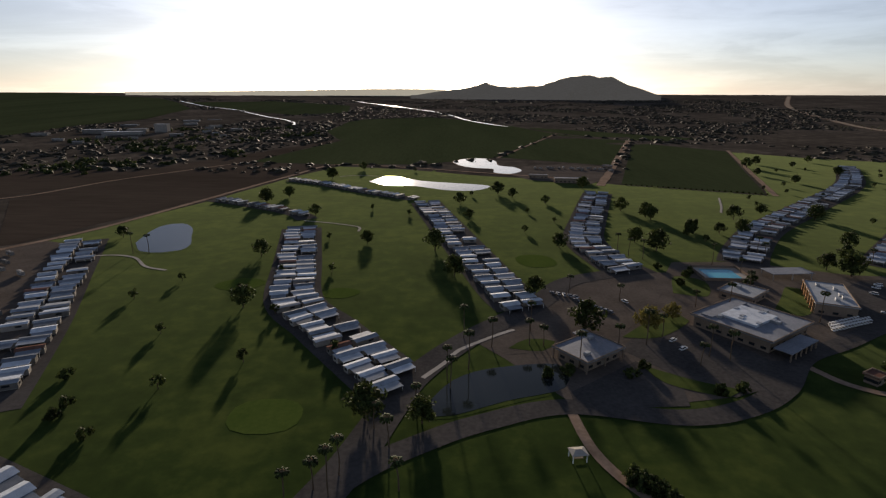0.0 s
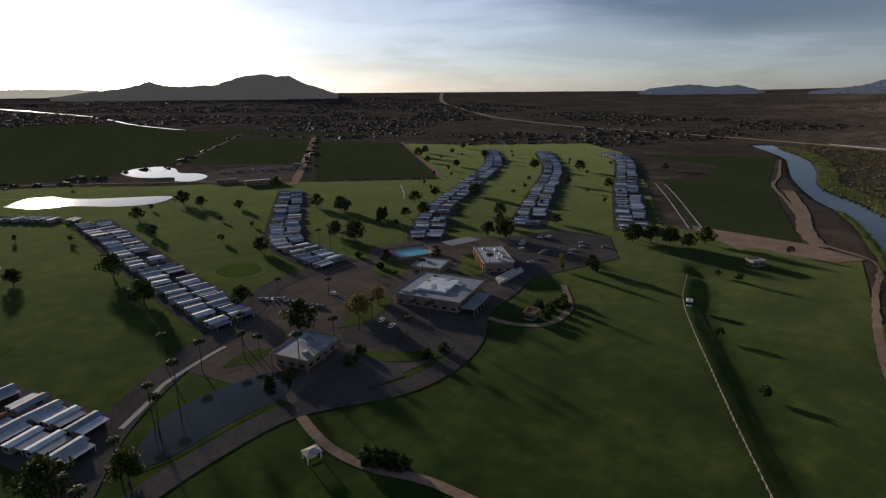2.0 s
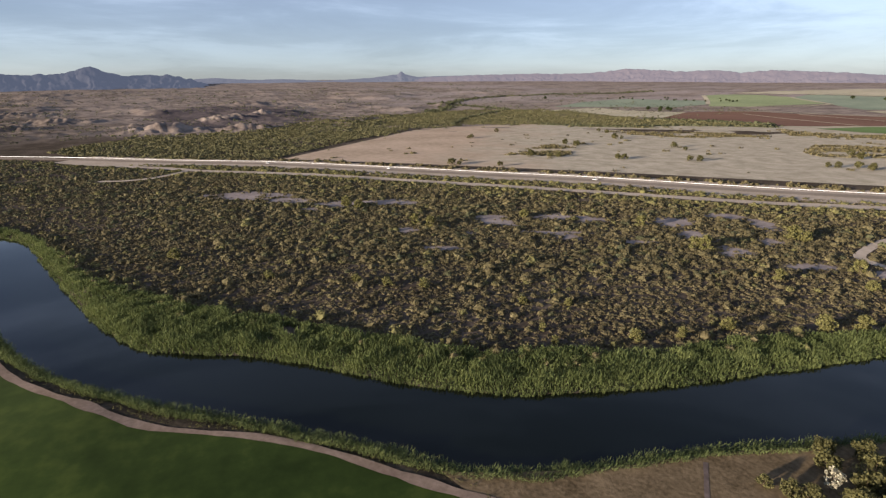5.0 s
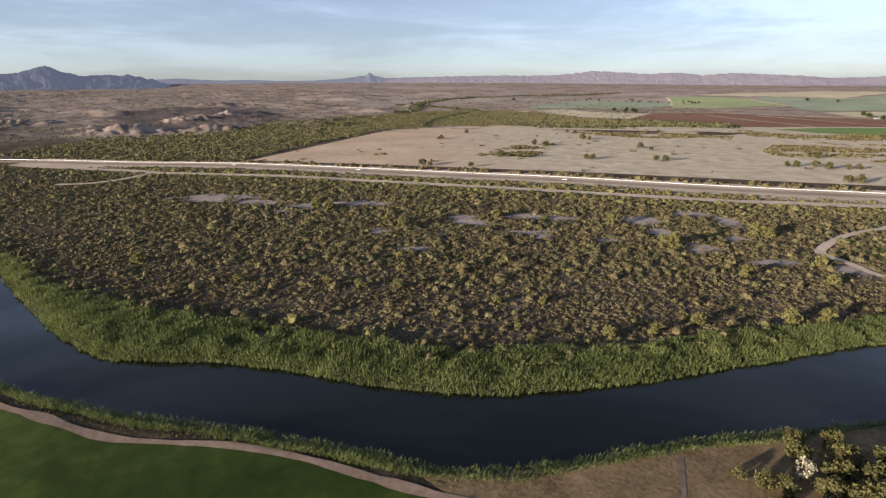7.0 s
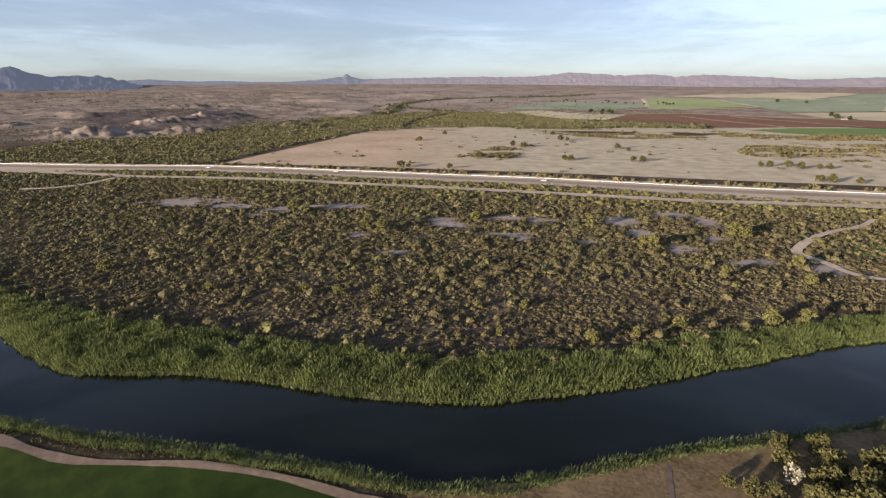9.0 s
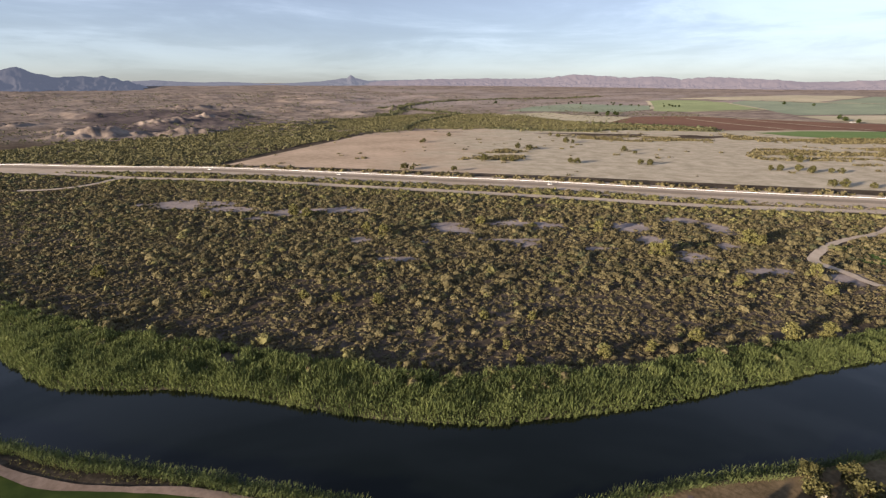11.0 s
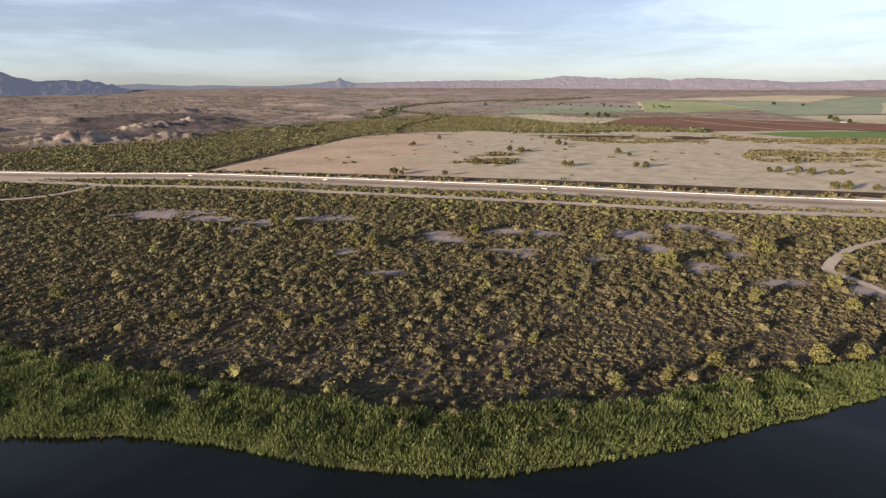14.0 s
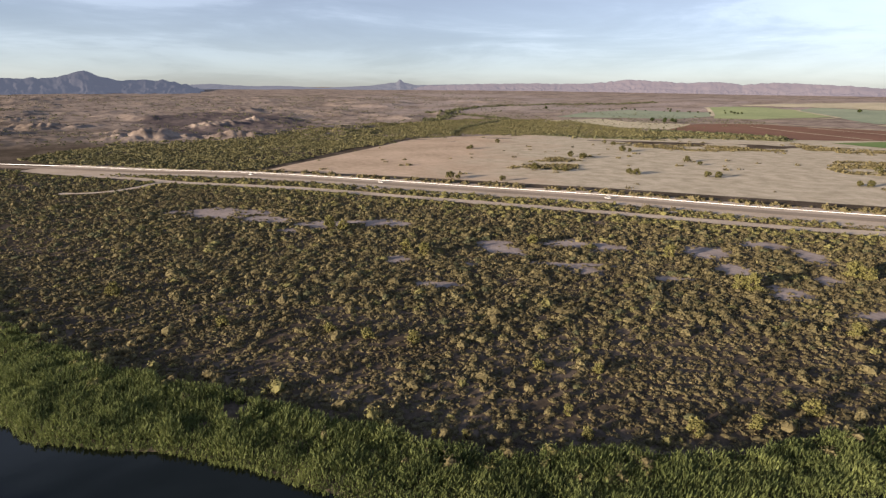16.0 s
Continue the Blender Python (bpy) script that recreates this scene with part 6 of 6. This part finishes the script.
part("deck", box(-12, -10.5, 0, 12, 10.5, 0.12, 0.03), M_CONCRETE, pool)
part("water", box(-8, -7.5, 0.12, 8, 7.5, 0.16), M_POOL, pool, "clear blue pool water")
for a, b, c, d in ((-12, -10.6, 12, -10.4), (-12, 10.4, 12, 10.6), (-12.1, -10.4, -11.9, 10.4), (11.9, -10.4, 12.1, 10.4)):
    part("wall", box(a, b, 0, c, d, 1.5), M_STUCCO, pool)
flat_building("restroom", "small restroom block with a pale roof on the lawn", 281, 150, 7, 5, 3.0, -20, 0.5, roof=M_CONCRETE, units=0, seed=6)
pump = flat_building("pump_house", "tiny pale pump house beside the fence", 203, 133, 2.6, 2.0, 2.3, 40, 0.2, wall=M_WHITE, roof=M_CONCRETE, units=0, seed=7)
kiosk = flat_building("snack_kiosk", "small brown kiosk beside a cart path", 137, 158, 5, 4, 3.0, 30, 0.5, roof=M_ROOFR, units=0, seed=8)
farm = flat_building("farm_shed", "long farm shed with a blue-grey metal roof", 125, 560, 34, 10, 4.5, -6, 0.4, units=0, seed=9)
flat_building("farm_shed", "low open farm shed", 96, 590, 20, 7, 3.6, -8, 0.4, units=0, seed=10)
flat_building("farm_shed", "small pale farm store", 192, 668, 11, 8, 4.0, -25, 0.4, units=0, seed=11)
sheet("farm_yard", [(66, 615), (95, 690), (140, 705), (198, 690), (160, 575), (140, 545), (85, 575)], M_GRAVEL, 0.2, "bare gravel farm yard", "yard")

shelter = thing("lawn_shelter", "small pale shelter with a low hipped roof", "shelter", "", (33.2, 118.2, height_at(33, 118) + 0.16), 8)
bm = bmesh.new()
rv = [bm.verts.new(p) for p in ((-2.2, -1.9, 2.3), (2.2, -1.9, 2.3), (2.2, 1.9, 2.3), (-2.2, 1.9, 2.3), (-0.7, 0, 3.0), (0.7, 0, 3.0))]
for fc in ((0, 1, 5, 4), (1, 2, 5), (2, 3, 4, 5), (3, 0, 4), (3, 2, 1, 0)):
    bm.faces.new([rv[k] for k in fc])
part("roof", bm, M_CONCRETE, shelter)
for px in (-1.8, 1.8):
    for py in (-1.5, 1.5):
        part("post", box(px - 0.1, py - 0.1, 0, px + 0.1, py + 0.1, 2.32), M_WHITE, shelter)
part("bench", box(-1.4, -0.3, 0.4, 1.4, 0.3, 0.5), M_WOOD, shelter)

# fence along the swale
fence = thing("fence", "long low pale rail fence across the lawns", "fence")
fl = spline(FENCE, 3.0)
post_mesh = None
for k, p in enumerate(fl):
    z = height_at(*p)
    if post_mesh is None:
        ob = part("post", box(-0.06, -0.06, 0, 0.06, 0.06, 1.0), M_WHITE, fence)
        post_mesh = ob.data
    else:
        ob = new("post", post_mesh)
        ob.parent = fence
    ob.matrix_basis = pose(p[0], p[1], z + 0.1)
for h in (0.45, 0.9):
    bm = bmesh.new()
    for a, b in zip(fl, fl[1:]):
        tube((a[0], a[1], height_at(*a) + h + 0.1), (b[0], b[1], height_at(*b) + h + 0.1), 0.05, 0.05, 4, bm)
    part("rail", bm, M_WOOD, fence)


# ---- vehicles ----
def make_car(name, label, group, length=4.6, width=1.8, high=1.45, van=False, paint=M_CARPAINT):
    ob = thing(name, label, "car", group)
    hl, w = length / 2, width / 2
    part("body", prism(((-w, 0.3), (w, 0.3), (w, 0.85), (w - 0.12, 0.95), (-w + 0.12, 0.95), (-w, 0.85)), -hl, hl), paint, ob)
    c0, c1 = (-hl * 0.92, hl * 0.55) if van else (-hl * 0.7, hl * 0.35)
    bm = bmesh.new()
    lo = [bm.verts.new(p) for p in ((-w + 0.12, c0, 0.95), (w - 0.12, c0, 0.95), (w - 0.12, c1, 0.95), (-w + 0.12, c1, 0.95))]
    hi = [bm.verts.new(p) for p in ((-w + 0.28, c0 + (0.15 if van else 0.5), high), (w - 0.28, c0 + (0.15 if van else 0.5), high), (w - 0.28, c1 - 0.6, high), (-w + 0.28, c1 - 0.6, high))]
    for k in range(4):
        j = (k + 1) % 4
        bm.faces.new((lo[k], lo[j], hi[j], hi[k]))
    part("windows", bm, M_GLASS, ob)
    part("roof", box(-w + 0.26, c0 + (0.12 if van else 0.46), high, w - 0.26, c1 - 0.56, high + 0.05), paint, ob)
    for sx in (-w + 0.05, w - 0.05):
        for sy in (-hl * 0.62, hl * 0.62):
            wheel = part("wheel", tube((sx - 0.1, sy, 0.33), (sx + 0.1, sy, 0.33), 0.33, 0.33, 10), M_TYRE, ob)
            part("rim", tube((sx - 0.11, sy, 0.33), (sx + 0.11, sy, 0.33), 0.2, 0.2, 8), M_STEEL, wheel)
    for sx in (-w + 0.3, w - 0.3):
        part("headlight", box(sx - 0.18, hl - 0.04, 0.6, sx + 0.18, hl + 0.03, 0.74), M_WHITE, ob)
    return ob


def place_all(model, spots):
    for k, (x, y, turn) in enumerate(spots):
        m = pose(x, y, 0.36, 0, 0, turn)
        if k == 0:
            model.matrix_basis = m @ Matrix.Scale(1 / UNIT, 4)
        else:
            copy_thing(model, m)


vr = random.Random(21)
place_all(make_car("parked_car", "parked dark saloon car", "parked cars"), [(57 + 1.6 * k, 227 - 1.9 * k, 35 + vr.uniform(-4, 4)) for k in range(8)] + [(48 + 2.4 * k, 236 - 1.2 * k, 20 + vr.uniform(-20, 20)) for k in range(5)])
place_all(make_car("white_car", "white car in the car park", "white cars", high=1.6, van=True, paint=M_WHITE), [(85, 180, -55), (84, 187, -50), (207, 250, 60), (203, 246, 62), (222, 252, 60), (227, 250, 64), (196, 238, 30), (78, 226, 20)])
place_all(make_car("parked_car", "car parked near the hall", "hall cars"), [(186 + 7 * k + vr.uniform(-2, 2), 214 + 5 * (k % 4) + vr.uniform(-2, 2), 60 + vr.uniform(-8, 8)) for k in range(9)])
place_all(make_car("road_vehicle", "pale vehicle on the distant highway", "highway vehicles", 6.0, 2.2, 2.2, True, M_WHITE), [(562, -200, -45), (672, -90, -40), (400, -346, -43)])


def make_cart():
    ob = thing("golf_cart", "white golf cart with a flat canopy", "golf cart", "golf carts in rows")
    part("body", box(-0.6, -1.2, 0.25, 0.6, 1.2, 0.75, 0.08), M_WHITE, ob)
    part("seat", box(-0.5, -0.5, 0.75, 0.5, 0.1, 1.1, 0.05), M_SIDING, ob)
    part("canopy", box(-0.65, -1.1, 1.82, 0.65, 0.9, 1.9, 0.03), M_WHITE, ob)
    for px in (-0.55, 0.55):
        for py in (-1.0, 0.8):
            part("post", box(px - 0.03, py - 0.03, 0.7, px + 0.03, py + 0.03, 1.83), M_STEEL, ob)
            part("wheel", tube((px - 0.08, py * 0.85, 0.23), (px + 0.08, py * 0.85, 0.23), 0.23, 0.23, 8), M_TYRE, ob)
    return ob


place_all(make_cart(), [(150 + 1.7 * (k % 13) + 1.1 * (k // 13), 197 + 0.7 * (k % 13) + 2.6 * (k // 13), -25 + vr.uniform(-5, 5)) for k in range(36)])


def make_trailer():
    ob = thing("travel_trailer", "white travel trailer in the storage yard", "trailer", "stored trailers")
    part("body", prism(((-1.25, 0.55), (1.25, 0.55), (1.25, 2.9), (1.0, 3.1), (-1.0, 3.1), (-1.25, 2.9)), -4.2, 4.2), M_SIDING, ob)
    part("roof_unit", box(-0.4, -0.6, 3.1, 0.4, 0.5, 3.4, 0.05), M_WHITE, ob)
    part("stripe", box(-1.27, -4.0, 1.2, 1.27, 4.0, 1.45), M_CARPAINT, ob)
    part("window", box(-1.28, -2.5, 1.6, 1.28, -1.0, 2.3), M_GLASS, ob)
    part("drawbar", box(-0.15, 4.2, 0.5, 0.15, 5.4, 0.65), M_STEEL, ob)
    for sx in (-1.1, 1.1):
        part("wheel", tube((sx - 0.12, -0.3, 0.36), (sx + 0.12, -0.3, 0.36), 0.36, 0.36, 10), M_TYRE, ob)
    return ob


yard = [(-222, 274), (-247, 295), (-232, 290), (-200, 256), (-211, 247), (-186, 219), (-192, 228), (-172, 206), (-182, 196), (-173, 190), (-162, 186), (-168, 172), (-154, 172), (-216, 262), (-204, 236), (-238, 280), (-228, 262), (-160, 160)]
place_all(make_trailer(), [(x - 14, y, 62 + vr.uniform(-14, 14)) for x, y in yard] + [(104 + 7 * k + vr.uniform(-2, 2), 668 - 1.5 * k + vr.uniform(-8, 8), vr.uniform(0, 180)) for k in range(13)])
sheet("storage_yard", [(-250, 322), (-222, 312), (-190, 245), (-158, 185), (-150, 140), (-190, 140), (-225, 200), (-290, 290)], M_GRAVEL, 0.2, "bare gravel storage yard", "yard")

# clumps of trees and farmsteads in the irrigated land
for k, (x, y) in enumerate([(1208, -1272), (1150, -1262), (712, -1579), (665, -1528), (1007, -2076), (1795, -1265)]):
    flat_building("farmstead", "pale farm building among far trees", x, y, 15, 9, 3.6, 20 * k, 0.3, wall=M_SIDING, roof=M_ROOFW, units=0, seed=60 + k, group="farmsteads")
for x, y in ((1190, -1290), (1180, -1250), (1225, -1250), (1165, -1275), (1215, -1290), (700, -1560), (725, -1590), (690, -1545), (650, -1515), (1020, -2060), (1120, -2063), (1780, -1285)):
    shade.put(x, y, 1.3)
for k in range(26):
    shade.put(1270 + 17 * k + vr.uniform(-20, 20), -1702 - 16 * (k % 9) * (k % 2) + 9 * k + vr.uniform(-12, 12), vr.uniform(0.5, 0.95))
for k, (x, y) in enumerate(((815, -435), (822, -444), (894, -536), (571, -391), (558, -411), (550, -418), (665, -517), (639, -517), (648, -527), (804, -701), (769, -689), (686, -631), (680, -640), (502, -468), (495, -472), (553, -616), (522, -603), (449, -527), (441, -534), (558, -275), (552, -281), (521, -316), (389, -730), (363, -704), (345, -610), (338, -616), (326, -630), (310, -625), (300, -643), (294, -650), (259, -557), (251, -562), (235, -577))):
    bank.put(x, y, 1.2 + 0.25 * (k % 4))

# town far off beyond the fields
TOWN = [(-762, 1201, 60, 26, 8, 15), (-700, 1240, 40, 26, 7, 15), (-645, 1242, 26, 24, 18, 10), (-964, 2029, 50, 24, 9, 20), (-930, 2128, 40, 24, 8, 20), (-814, 2249, 60, 24, 8, 5), (-557, 1848, 30, 18, 6, 0), (-700, 1500, 34, 16, 6, 20), (-600, 1420, 30, 14, 5, 40), (-820, 1420, 40, 18, 6, 10), (-880, 1700, 36, 20, 7, 15), (-700, 1800, 44, 20, 7, 25)]
TOWN_EDGE = [(-500, 1300, 26, 14, 5, 30), (-840, 1130, 30, 16, 5, 12), (-560, 1130, 26, 14, 5, 35), (-683, 1155, 76, 26, 7, 12), (-746, 1607, 44, 20, 8, 15), (-712, 1684, 40, 18, 7, 15), (-681, 1075, 18, 9, 4, 20), (-610, 1060, 16, 9, 4, 5), (-540, 1230, 18, 10, 4, 25), (-500, 1180, 14, 9, 4, 40), (-580, 1340, 20, 10, 5, 12), (-460, 1120, 12, 9, 4, 30), (-650, 960, 16, 9, 4, 10), (-720, 1010, 18, 9, 4, 15)]
for k, (x, y, w, d, h, t) in enumerate(TOWN + TOWN_EDGE):
    b = flat_building("town_building", "pale low building on the far plain", x, y, w, d, h, t, 0.3, wall=M_SIDING, roof=M_ROOFG, units=0, seed=20 + k, group="town buildings")
for pts, w in (([(-1300, 2700), (-988, 2295), (-807, 2120), (-605, 1829), (-516, 1718), (-445, 1590), (-424, 1509)], 6), ([(-33, 2057), (8, 1930), (59, 1715), (155, 1471)], 8), ([(-500, 2900), (-250, 2500), (-33, 2100)], 9)):
    strip("canal", pts, w, M_POND, 1.2, "far canal shining in the sun", "canal", gap=30)
for dx in (0, 6):
    strip("canal_edge", [(452 + dx, 350 - dx), (400 + dx, 296 - dx), (322 + dx, 219 - dx)], 1.1, M_CONCRETE, 0.34, "pale concrete edge of a dry canal", "canal", gap=5)

# the plan into metres
for ob in list(scene.objects):
    if ob.parent is None and ob.type in ("MESH", "EMPTY"):
        ob.matrix_basis = Matrix.Scale(UNIT, 4) @ ob.matrix_basis
